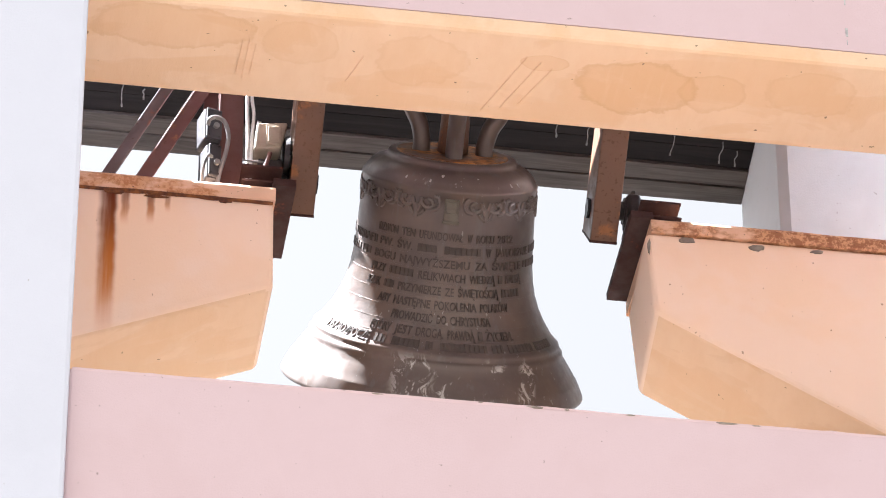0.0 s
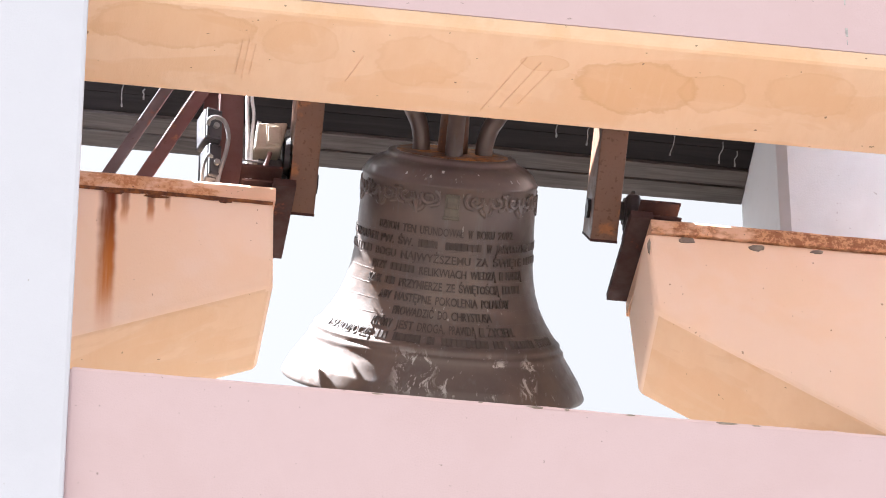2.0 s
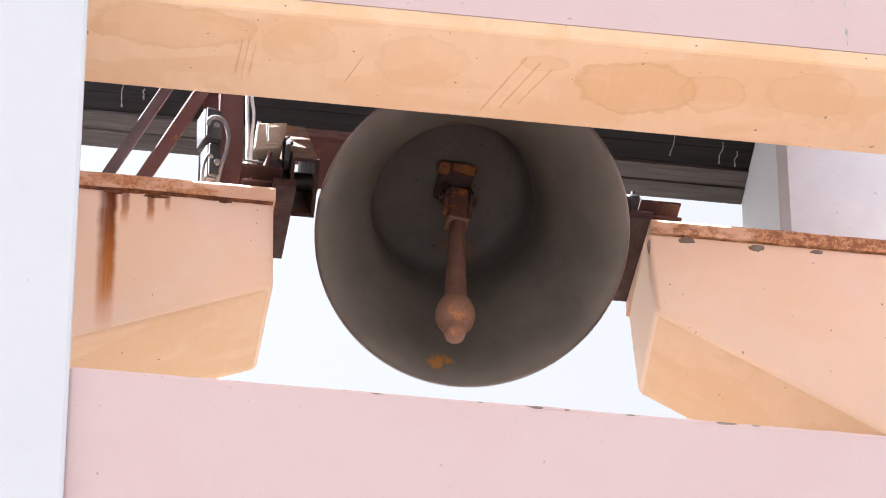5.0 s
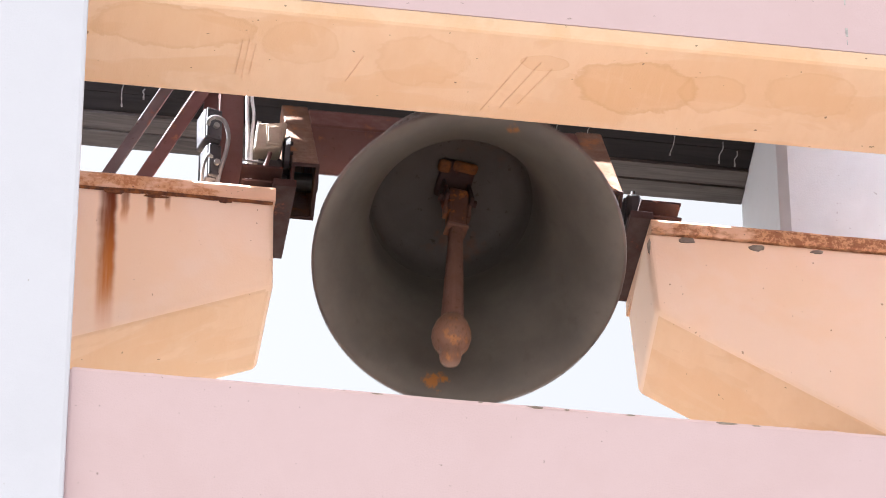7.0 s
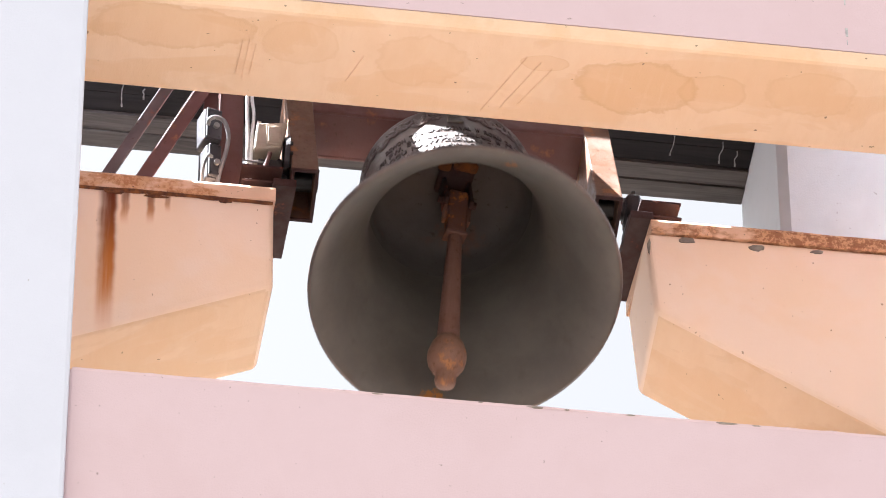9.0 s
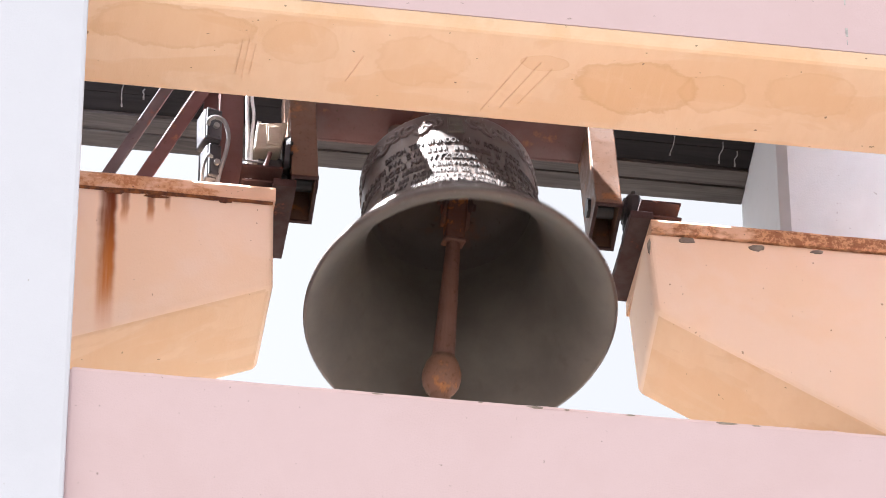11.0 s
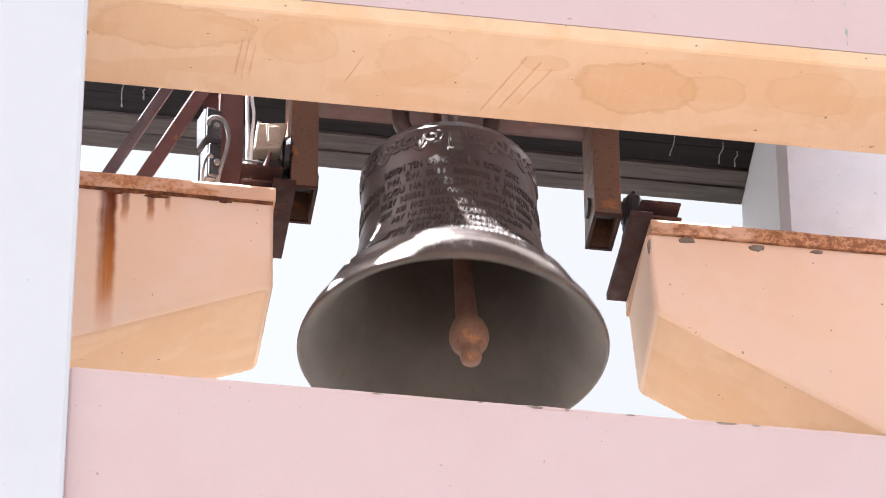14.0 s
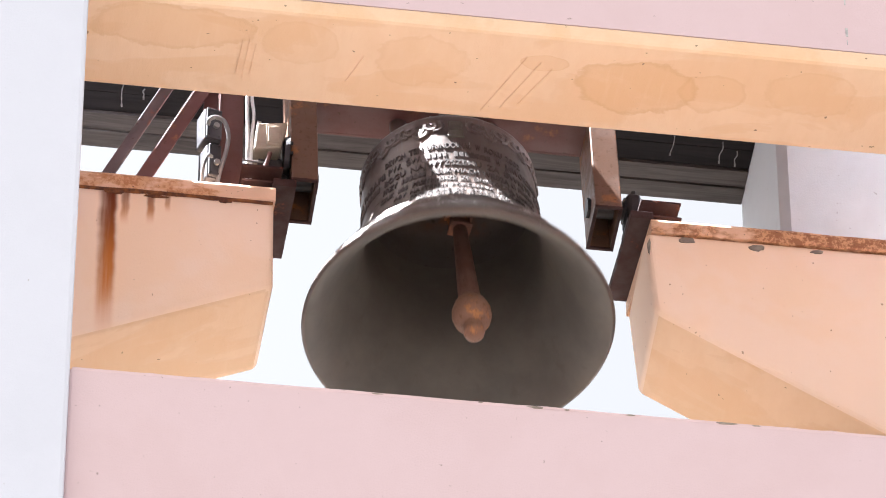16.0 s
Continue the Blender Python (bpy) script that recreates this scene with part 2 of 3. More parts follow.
GREY_BRACE = rusty_paint("grey_brown_steel", (0.12, 0.085, 0.085), (0.15, 0.06, 0.04), 0.15, 9)
GREY_BOX = plain("grey_enclosure", (0.040, 0.040, 0.046), (0.060, 0.058, 0.064), 0.5)
CREAM = plain("cream_enamel", (0.46, 0.40, 0.31), (0.38, 0.31, 0.235), 0.5, 0.0, 18)
HOSE = plain("grey_conduit", (0.20, 0.20, 0.20), (0.27, 0.265, 0.26), 0.45, 0.2, 20)
WHITE_PVC = plain("white_conduit", (0.75, 0.75, 0.75), (0.68, 0.68, 0.67), 0.45)
DARK_WOOD = timber("dark_stained_timber", (0.014, 0.0125, 0.0135), (0.024, 0.021, 0.0215))
GREY_WOOD = timber("weathered_grey_timber", (0.115, 0.104, 0.097), (0.048, 0.042, 0.040))
CONCRETE = plain("bare_concrete", (0.32, 0.27, 0.22), (0.17, 0.135, 0.11), 0.95, 0, 30, 0.5)
FLOOR_TILE = plain("warm_bounce_terracotta", (0.22, 0.105, 0.028), (0.19, 0.088, 0.022), 0.9, 0, 6, 0.3)
GROUND = plain("worn_paving", (0.066, 0.059, 0.050), (0.060, 0.053, 0.046), 0.9, 0, 0.3, 0.2)


# ---- building helpers ----
def obj(name, bm, material, parent=None, label="", smooth=False):
    mesh = bpy.data.meshes.new(name)
    bmesh.ops.recalc_face_normals(bm, faces=bm.faces)
    bm.to_mesh(mesh)
    bm.free()
    if smooth:
        for p in mesh.polygons:
            p.use_smooth = True
    mesh.materials.append(material)
    ob = new(name, mesh)
    if parent:
        ob.parent = parent
    if label:
        ob["label"] = label
    return ob


def part(name, bm, material, parent, label="", smooth=False):
    """One mesh under a thing or under a part."""
    return obj(name, bm, material, parent, label, smooth)


def box(x0, x1, y0, y1, z0, z1, bevel=0.0, segments=2, bm=None):
    own = bm is None
    b = bmesh.new()
    bmesh.ops.create_cube(b, size=1.0)
    bmesh.ops.transform(b, matrix=Matrix.LocRotScale(((x0 + x1) / 2, (y0 + y1) / 2, (z0 + z1) / 2), None, (x1 - x0, y1 - y0, z1 - z0)), verts=b.verts)
    if bevel:
        bmesh.ops.bevel(b, geom=b.edges[:], offset=bevel, segments=segments, affect="EDGES", profile=0.5)
    if own:
        return b
    merge(bm, b)
    return bm


def merge(bm, other):
    tmp = bpy.data.meshes.new("tmp")
    other.to_mesh(tmp)
    other.free()
    bm.from_mesh(tmp)
    bpy.data.meshes.remove(tmp)


def lathe(profile, steps=96):
    """A turned body round z from (radius, z) pairs."""
    bm = bmesh.new()
    rings = []
    for r, z in profile:
        if r < 1e-5:
            rings.append([bm.verts.new((0, 0, z))])
        else:
            rings.append([bm.verts.new((r * math.cos(2 * math.pi * k / steps), r * math.sin(2 * math.pi * k / steps), z)) for k in range(steps)])
    for a, b in zip(rings, rings[1:]):
        for k in range(steps):
            j = (k + 1) % steps
            if len(a) == 1 and len(b) == 1:
                continue
            if len(a) == 1:
                bm.faces.new((a[0], b[k], b[j]))
            elif len(b) == 1:
                bm.faces.new((a[k], b[0], a[j]))
            else:
                bm.faces.new((a[k], b[k], b[j], a[j]))
    return bm


def rod(a, b, r0, r1=None, steps=16):
    """A round bar from a to b, closed."""
    a, b = Vector(a), Vector(b)
    d = b - a
    bm = lathe([(0, 0), (r0, 0), (r1 if r1 else r0, d.length), (0, d.length)], steps)
    bmesh.ops.transform(bm, matrix=Matrix.Translation(a) @ d.to_track_quat("Z", "Y").to_matrix().to_4x4(), verts=bm.verts)
    return bm


def bar(a, b, w, d, bevel=0.004):
    """A rectangular bar from a to b, w wide across x and d deep."""
    a, b = Vector(a), Vector(b)
    v = b - a
    bm = box(-w / 2, w / 2, -d / 2, d / 2, 0, v.length, bevel)
    zax = v.normalized()
    yax = Vector((0, 1, 0))
    xax = yax.cross(zax).normalized()
    yax = zax.cross(xax)
    m = Matrix((xax, yax, zax)).transposed().to_4x4()
    bmesh.ops.transform(bm, matrix=Matrix.Translation(a) @ m, verts=bm.verts)
    return bm


def tube(points, radius, steps=10):
    """A bent round tube through the points."""
    pts = []
    P = [Vector(p) for p in points]
    P = [P[0] * 2 - P[1]] + P + [P[-1] * 2 - P[-2]]
    for i in range(1, len(P) - 2):
        for k in range(6):
            t = k / 6
            p0, p1, p2, p3 = P[i - 1:i + 3]
            pts.append(0.5 * ((2 * p1) + (p2 - p0) * t + (2 * p0 - 5 * p1 + 4 * p2 - p3) * t * t + (3 * p1 - p0 - 3 * p2 + p3) * t ** 3))
    pts.append(P[-2])
    bm = bmesh.new()
    rings = []
    up = Vector((0.3, 0.9, 0.2)).normalized()
    for i, p in enumerate(pts):
        d = (pts[min(i + 1, len(pts) - 1)] - pts[max(i - 1, 0)]).normalized()
        u = up.cross(d).normalized()
        w = d.cross(u)
        rings.append([bm.verts.new(p + radius * (u * math.cos(2 * math.pi * k / steps) + w * math.sin(2 * math.pi * k / steps))) for k in range(steps)])
    for a, b in zip(rings, rings[1:]):
        for k in range(steps):
            j = (k + 1) % steps
            bm.faces.new((a[k], a[j], b[j], b[k]))
    bm.faces.new(rings[0][::-1])
    bm.faces.new(rings[-1])
    return bm


def prism(outline, y0, y1, bevel=0.0, segments=2):
    """A body with an outline in x and z, from y0 to y1."""
    bm = bmesh.new()
    f = [bm.verts.new((x, y0, z)) for x, z in outline]
    g = [bm.verts.new((x, y1, z)) for x, z in outline]
    bm.faces.new(f)
    bm.faces.new(g[::-1])
    n = len(f)
    for i in range(n):
        j = (i + 1) % n
        bm.faces.new((f[i], g[i], g[j], f[j]))
    bmesh.ops.recalc_face_normals(bm, faces=bm.faces)
    if bevel:
        bmesh.ops.bevel(bm, geom=bm.edges[:], offset=bevel, segments=segments, affect="EDGES", profile=0.5)
    return bm


def base(name, x, y, z, label, category, group=""):
    """The Empty at a thing's base."""
    e = new(name)
    e.empty_display_size = 0.1
    e.location = (x, y, z)
    return tagged(e, label, category, group)


P0 = PIVOT  # axle height

# ---- structure ----
bm = bmesh.new()
bmesh.ops.create_grid(bm, x_segments=8, y_segments=8, size=2500)
tagged(obj("ground", bm, GROUND), "worn paved square round the bell tower", "ground", kind="structure")

FRONT, LINTEL_FRONT, LINTEL_BACK = -1.28, -1.172, -0.80


def worn_edge(x0, x1, y, z, step=0.022):
    """A thin uneven bead of plaster along an arris."""
    bm = bmesh.new()
    n = int((x1 - x0) / step)
    rings = []
    for i in range(n + 1):
        x = x0 + (x1 - x0) * i / n
        w = 0.006 + 0.004 * noise.noise((x * 9, y, z)) + 0.003 * noise.noise((x * 31, y, z))
        h = 0.004 + 0.0045 * noise.noise((x * 13 + 5, y, z))
        rings.append([bm.verts.new((x, y + 0.002, z - w * 2)), bm.verts.new((x, y - 0.003, z - w * 0.3)), bm.verts.new((x, y + w, z + max(h, 0.0006))), bm.verts.new((x, y + w * 3, z - 0.001))])
    for a, b in zip(rings, rings[1:]):
        for k in range(3):
            bm.faces.new((a[k], b[k], b[k + 1], a[k + 1]))
    return bm


def flake(cx, cz, w, h, seed, depth=0.002, n=14):
    """An irregular chip outline in x and z, a few millimetres thick."""
    rnd = random.Random(seed)
    pts = []
    for k in range(n):
        a = 2 * math.pi * k / n
        q = 0.62 + 0.5 * rnd.random()
        pts.append((cx + math.cos(a) * w / 2 * q, cz + math.sin(a) * h / 2 * q))
    return prism(pts, -depth, depth)


parapet = tagged(obj("wall_front", box(-1.1868, 1.9, FRONT, LINTEL_BACK, -0.02, P0 - 1.668, 0.008), PINK),
                 "pink painted parapet wall with a chipped top edge", "wall", kind="structure")
part("worn_edge", worn_edge(-1.18, 1.9, FRONT, P0 - 1.668), PINK, parapet)
for x, w, h, sd in ((0.06, 0.09, 0.014, 3), (0.14, 0.03, 0.01, 4), (0.30, 0.05, 0.010, 5), (0.545, 0.11, 0.016, 6), (0.62, 0.05, 0.012, 7), (-0.34, 0.06, 0.008, 8), (-0.08, 0.03, 0.007, 9)):
    b = flake(x - 0.08, P0 - 1.672, w * 0.5, h * 0.42, sd)
    bmesh.ops.translate(b, vec=(0, FRONT - 0.001, 0), verts=b.verts)
    part("bare_chip", b, CONCRETE, parapet, "bare grey concrete chip")

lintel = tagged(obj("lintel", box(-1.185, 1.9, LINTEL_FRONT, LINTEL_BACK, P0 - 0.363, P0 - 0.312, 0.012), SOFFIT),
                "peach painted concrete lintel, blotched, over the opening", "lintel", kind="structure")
upper = tagged(obj("wall_upper", box(-1.185, 1.9, LINTEL_FRONT + 0.003, LINTEL_BACK, P0 - 0.312, P0 + 1.0), PINK),
       "pink painted facade wall above the lintel", "wall", kind="structure")
for z0, z1, w in ((-0.150, -0.120, 0.004), (-0.262, -0.232, 0.007), (-0.292, -0.276, 0.003)):
    part("paint_drip", bar((0.874, LINTEL_FRONT + 0.003, P0 + z0), (0.8735, LINTEL_FRONT + 0.003, P0 + z1), w, 0.003, 0.001), DROPPING, upper, "dried white drip")
b = bmesh.new()
for x0, lean, y0, y1 in ((-0.758, 0.004, -1.04, -0.90), (-0.740, 0.004, -1.05, -0.88), (-0.721, 0.004, -1.03, -0.90), (-0.46, 0.035, -1.02, -0.91), (-0.08, 0.09, -1.08, -0.84), (-0.03, 0.08, -1.06, -0.86), (0.015, 0.07, -1.04, -0.88)):
    merge(b, bar((x0 + lean, y0, P0 - 0.3630), (x0, y1, P0 - 0.3630), 0.007, 0.0005, 0.0002))
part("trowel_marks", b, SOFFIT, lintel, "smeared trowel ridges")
b = box(-2.2, -1.187, -1.31, -0.80, -0.02, P0 + 1.0, 0.012, 2)
box(-2.2, -1.187, -0.80, 0.36, -0.02, P0 + 0.62, 0, 1, b)
tagged(obj("wall_left", b, WHITE),
       "white painted corner pier of the tower", "wall", kind="structure")
tagged(obj("wall_right", box(1.9, 2.7, -1.31, 0.36, -0.02, P0 + 1.0, 0.01), WHITE),
       "white painted side pier of the tower", "wall", kind="structure")
tagged(obj("wall_back_left", box(-2.2, -1.6, 0.36, 1.12, -0.02, P0 + 0.90, 0.01), WHITE),
       "white painted rear pier carrying the roof", "wall", kind="structure")
rear = tagged(obj("wall_back_right", box(1.025, 1.9, 0.32, 0.872, -0.02, P0 + 1.3, 0.028, 1), SHADED_WHITE),
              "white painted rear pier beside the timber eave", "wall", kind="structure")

# unseen slabs added above the bell to shade it, with gaps for the sun
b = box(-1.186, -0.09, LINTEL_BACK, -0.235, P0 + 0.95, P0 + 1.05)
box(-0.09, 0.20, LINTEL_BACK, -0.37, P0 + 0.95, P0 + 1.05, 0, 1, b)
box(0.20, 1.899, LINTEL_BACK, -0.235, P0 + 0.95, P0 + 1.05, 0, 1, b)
shade_slab = prism([(-0.74, -0.18), (-1.13, -0.18), (-1.13, -0.02), (-0.86, -0.02), (-0.86, 0.17), (-0.62, 0.225), (-0.09, 0.225), (-0.09, -0.235), (-0.45, -0.235), (-0.59, -0.115), (-0.69, -0.115)], -P0 - 1.05, -P0 - 0.95)
for v in shade_slab.verts:  # drawn in plan, then laid flat
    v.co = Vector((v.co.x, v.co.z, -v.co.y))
merge(b, shade_slab)
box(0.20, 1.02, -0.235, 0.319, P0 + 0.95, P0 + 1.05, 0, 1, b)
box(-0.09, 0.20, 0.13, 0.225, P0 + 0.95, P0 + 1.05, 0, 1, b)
tagged(obj("ceiling", b, CONCRETE), "unseen concrete slabs added to shade the bell and corbels", "ceiling", kind="structure")

# unseen floor, added so its warm colour bounces light upwards
tagged(obj("floor", box(-1.186, 1.899, LINTEL_BACK + 0.001, 0.319, P0 - 2.10, P0 - 1.98), FLOOR_TILE),
       "unseen terracotta floor added behind the parapet for warm bounce light", "floor", kind="structure")

# ---- timber eave behind the bell ----
EAVE_Y, EAVE_Z, FALL = 0.85, P0 + 0.757, 0.21
eave = base("timber_eave", -0.4, EAVE_Y, EAVE_Z, "dark timber eave boards with weathered grey outer planks", "roof")
eave["kind"] = "structure"


def board(name, y0, y1, material, drop=0.0, thick=0.03):
    """One plank along x on the slope of the eave."""
    z0, z1 = FALL * (EAVE_Y - y0) - drop, FALL * (EAVE_Y - y1) - drop
    bm = bmesh.new()
    n = 40
    rings = []
    for i in range(n + 1):
        x = -1.72 + (1.424 + 1.72) * i / n
        j = 0.0018 * noise.noise((x * 3, y0 * 17, 2))
        k = 0.0018 * noise.noise((x * 3.3, y1 * 19, 5))
        rings.append([bm.verts.new(v) for v in ((x, y0 - EAVE_Y + j, z0), (x, y1 - EAVE_Y + k, z1), (x, y1 - EAVE_Y + k, z1 + thick), (x, y0 - EAVE_Y + j, z0 + thick))])
    for a, b in zip(rings, rings[1:]):
        for q in range(4):
            r = (q + 1) % 4
            bm.faces.new((a[q], b[q], b[r], a[r]))
    bm.faces.new(rings[0])
    bm.faces.new(rings[-1][::-1])
    return part(name, bm, material, eave)


board("plank", 0.786, 0.848, GREY_WOOD, 0.012)
board("plank", 0.722, 0.782, GREY_WOOD, 0.008)
y = 0.718
for k in range(2):
    board("plank", y - 0.072, y, DARK_WOOD, 0.0)
    y -= 0.0745
part("roof_deck", prism([(-1.72, 0.0), (1.424, 0.0), (1.424, 0.03), (-1.72, 0.03)], -0.215, 0.02), DARK_WOOD, eave)
deck = eave.children[-1]
for v in deck.data.vertices:
    v.co.z += -FALL * v.co.y + 0.031
# unseen panels added to keep sun off the right corbel and rear pier
part("roof_deck", box(-0.42, 0.50, -0.66, -0.28, 0.120, 0.149), DARK_WOOD, eave)
part("roof_deck", box(0.504, 1.424, -0.66, -0.19, 0.120, 0.149), DARK_WOOD, eave)
for x, yy, ln in ((-0.95 + 0.4, 0.60, 0.085), (-0.885 + 0.4, 0.62, 0.03), (0.40 + 0.4, 0.60, 0.05), (0.50 + 0.4, 0.60, 0.07), (0.77 + 0.4, 0.60, 0.08), (0.925 + 0.4, 0.62, 0.075), (0.975 + 0.4, 0.65, 0.05)):
    pts = [(x + 0.003 * math.sin(7 * f + x * 9), yy - EAVE_Y + ln * f, FALL * (EAVE_Y - yy - ln * f) - 0.0005) for f in (0.0, 0.35, 0.7, 1.0)]
    b = tube(pts, 0.0020, 6)
    merge(b, tube([pts[-1], tuple(Vector(pts[-1]) + Vector((0.001, 0.010, -0.002)))], 0.0034, 6))
    part("bird_dropping", b, OLD_DROPPING, eave, "dried white bird dropping")

# ---- corbels that carry the axle ----
TOP_L, TOP_R = P0 - 0.168, P0 - 0.163


def flashing(x0, x1, top, tall, proud, sag, seed):
    """A folded rim along the top of a corbel, with an uneven lower edge."""
    bm = bmesh.new()
    n = 48
    rings = []
    for i in range(n + 1):
        x = x0 + (x1 - x0) * i / n
        w = tall + sag * noise.noise((x * 6 + seed, 1, 0)) + 0.5 * sag * noise.noise((x * 21 + seed, 4, 0))
        p = proud + 0.003 * noise.noise((x * 8 + seed, 9, 0))
        f = -0.16 - p
        sec = [(f + 0.004, -w), (f, -w + 0.004), (f - 0.001, -0.014), (f + 0.005, -0.003), (f + 0.016, 0.0), (0.242, 0.0), (0.242, -w), (f + 0.02, -w + 0.003)]
        rings.append([bm.verts.new((x, yy, top + zz)) for yy, zz in sec])
    m = len(rings[0])
    for a, b in zip(rings, rings[1:]):
        for q in range(m):
            r = (q + 1) % m
            bm.faces.new((a[q], b[q], b[r], a[r]))
    bm.faces.new(rings[0])
    bm.faces.new(rings[-1][::-1])
    return bm


corbel_l = tagged(obj("corbel_left", prism([(-1.187, TOP_L - 0.03), (-0.563, TOP_L - 0.03), (-0.560, P0 - 0.513), (-1.187, P0 - 0.776)], -0.16, 0.24, 0.022, 4), CORBEL_L),
                  "peach concrete corbel with brown rust streaks running down", "corbel", kind="structure")
part("flashing", flashing(-1.187, -0.560, TOP_L + 0.012, 0.057, 0.008, 0.006, 2.0), FLASH_L, corbel_l, "peach painted metal rim, rusting through")
corbel_r = tagged(obj("corbel_right", prism([(0.526, TOP_R - 0.03), (1.9, TOP_R - 0.03), (1.9, P0 - 1.226), (0.548, P0 - 0.480)], -0.16, 0.24, 0.020, 4), PEACH),
                  "peach concrete corbel with a sloping underside", "corbel", kind="structure")
for ob in (corbel_l, corbel_r):  # undersides take the soffit's orange, warm bounce light put into the colour
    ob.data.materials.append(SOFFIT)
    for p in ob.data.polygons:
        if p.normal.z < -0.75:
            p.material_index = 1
for v in corbel_r.data.vertices:  # the tip is cast a little out of square
    if v.co.y < 0 and v.co.x < 0.7:
        v.co.x -= 0.020
part("flashing", flashing(0.523, 1.9, TOP_R + 0.016, 0.050, 0.009, 0.004, 7.0), FLASH_R, corbel_r, "peach painted metal rim speckled with rust")
for x, dz, w, h, sd in ((0.640, -0.052, 0.052, 0.022, 11), (0.845, -0.056, 0.050, 0.026, 12), (1.02, -0.052, 0.045, 0.014, 13), (0.505 + 0.025, -0.085, 0.010, 0.055, 14)):
    b = flake(x - 0.015, TOP_R + dz, w, h, sd, 0.003)
    bmesh.ops.translate(b, vec=(0, -0.1605, 0), verts=b.verts)
    part("bare_chip", b, CONCRETE, corbel_r, "bare grey concrete chip")
# dark strip: flaking rust, with the shadow under the rim put into colour
b = bmesh.new()
rings = []
for i in range(61):
    x = -1.187 + 0.62 * i / 60
    w = 0.006 + 0.007 * max(0, noise.noise((x * 14, 3, 1))) + 0.009 * max(0, noise.noise((x * 5, 7, 1)))
    zc = TOP_L - 0.046 + 0.004 * noise.noise((x * 6, 2, 2))
    rings.append([b.verts.new((x, -0.1625, zc + w)), b.verts.new((x, -0.1690, zc)), b.verts.new((x, -0.1615, zc - w)), b.verts.new((x, -0.158, zc))])
for p, q in zip(rings, rings[1:]):
    for k in range(4):
        b.faces.new((p[k], q[k], q[(k + 1) % 4], p[(k + 1) % 4]))
part("rust_crust", b, RUST_GAP, corbel_l, "dark flaking rust and crevice shade below the rim")
# dark flakes laid on to show rusted gaps and their shade
for x, dz, w, h, sd in ((-1.0, -0.055, 0.07, 0.018, 21), (-0.885, -0.058, 0.07, 0.012, 22), (-0.69, -0.056, 0.04, 0.01, 23)):
    b = flake(x - 0.015, TOP_L + dz, w, h, sd, 0.003)
    bmesh.ops.translate(b, vec=(0, -0.1605, 0), verts=b.verts)
    part("bare_chip", b, RUST_GAP, corbel_l, "dark flake for a rusted, shaded gap below the rim")


# ---- axle bearings on steel channels ----
def c_channel(x0, x1, y0, y1, z0, z1, t=0.008):
    """A channel along x, open to the front."""
    bm = box(x0, x1, y0, y1, z1 - t, z1, 0.0015, 1)
    box(x0, x1, y0, y1, z0, z0 + t, 0.0015, 1, bm)
    box(x0, x1, y1 - t, y1, z0 + t, z1 - t, 0, 1, bm)
    return bm


def bearing(side, tip, label):
    """A pillow block on its channels at the tip of a corbel; side is +1 towards +x."""
    s = side
    e = base("axle_bearing", tip, 0, P0 - 0.1505, label, "bearing", "axle bearings")
    lo, hi = sorted((-0.062 * s, 0.004 * s))
    part("cross_beam", box(lo, hi, -0.166, 0.235 if s > 0 else 0.175, 0.0, 0.026, 0.002, 1), DARK_STEEL, e, "dark rusted steel strip")
    lo, hi = sorted((-0.026 * s, 0.092 * s))
    part("channel", c_channel(lo, hi, -0.142, 0.06, 0.026, 0.088), DARK_STEEL, e)
    lo, hi = sorted((-0.048 * s, -0.004 * s))
    part("pedestal", box(lo, hi, -0.055, 0.055, 0.0265, 0.096, 0.004), BLACK_STEEL, e)
    b = box(lo, hi, -0.048, 0.048, 0.096, 0.186, 0.014, 3)
    merge(b, rod((lo - 0.003, 0, 0.1505), (hi + 0.003, 0, 0.1505), 0.040, 0.040, 24))
    part("housing", b, BLACK_STEEL, e)
    for yy in (-0.036, 0.036):
        part("bolt", rod(((lo + hi) / 2, yy, 0.185), ((lo + hi) / 2, yy, 0.195), 0.008, 0.008, 6), BLACK_STEEL, e)
    lo, hi = sorted((-0.004 * s, 0.034 * s))
    part("cap", box(lo, hi, -0.04, 0.04, 0.0885, 0.140, 0.006), BLACK_STEEL, e)
    return e


bearing(1, 0.526, "black pillow block bearing on dark steel channels")
bearing(-1, -0.563, "black pillow block bearing on dark steel channels")

# ---- bell ----
XB = -0.028
rig = base("church_bell", XB, 0, P0, "dark weathered bronze church bell swinging on a rusty steel yoke", "bell")
OUTER = [(0, 0.118), (0.150, 0.120), (0.168, 0.124), (0.184, 0.122), (0.188, 0.114), (0.191, 0.107), (0.202, 0.104), (0.219, 0.0965), (0.233, 0.086), (0.2435, 0.073), (0.2495, 0.060), (0.2545, 0.056), (0.2555, 0.050), (0.2525, 0.045), (0.2525, 0.0),
         (0.2545, -0.040), (0.2560, -0.080), (0.2575, -0.130), (0.2610, -0.180), (0.2670, -0.225), (0.2765, -0.265), (0.2910, -0.305), (0.3125, -0.345), (0.3390, -0.383),
         (0.352, -0.396), (0.3585, -0.401), (0.3605, -0.407), (0.3600, -0.414), (0.366, -0.419), (0.3715, -0.425), (0.3725, -0.432), (0.3750, -0.440),
         (0.388, -0.458), (0.402, -0.478), (0.4165, -0.500), (0.4200, -0.504), (0.4225, -0.508), (0.4245, -0.512), (0.434, -0.530), (0.441, -0.546), (0.4430, -0.553), (0.4405, -0.558), (0.434, -0.560)]
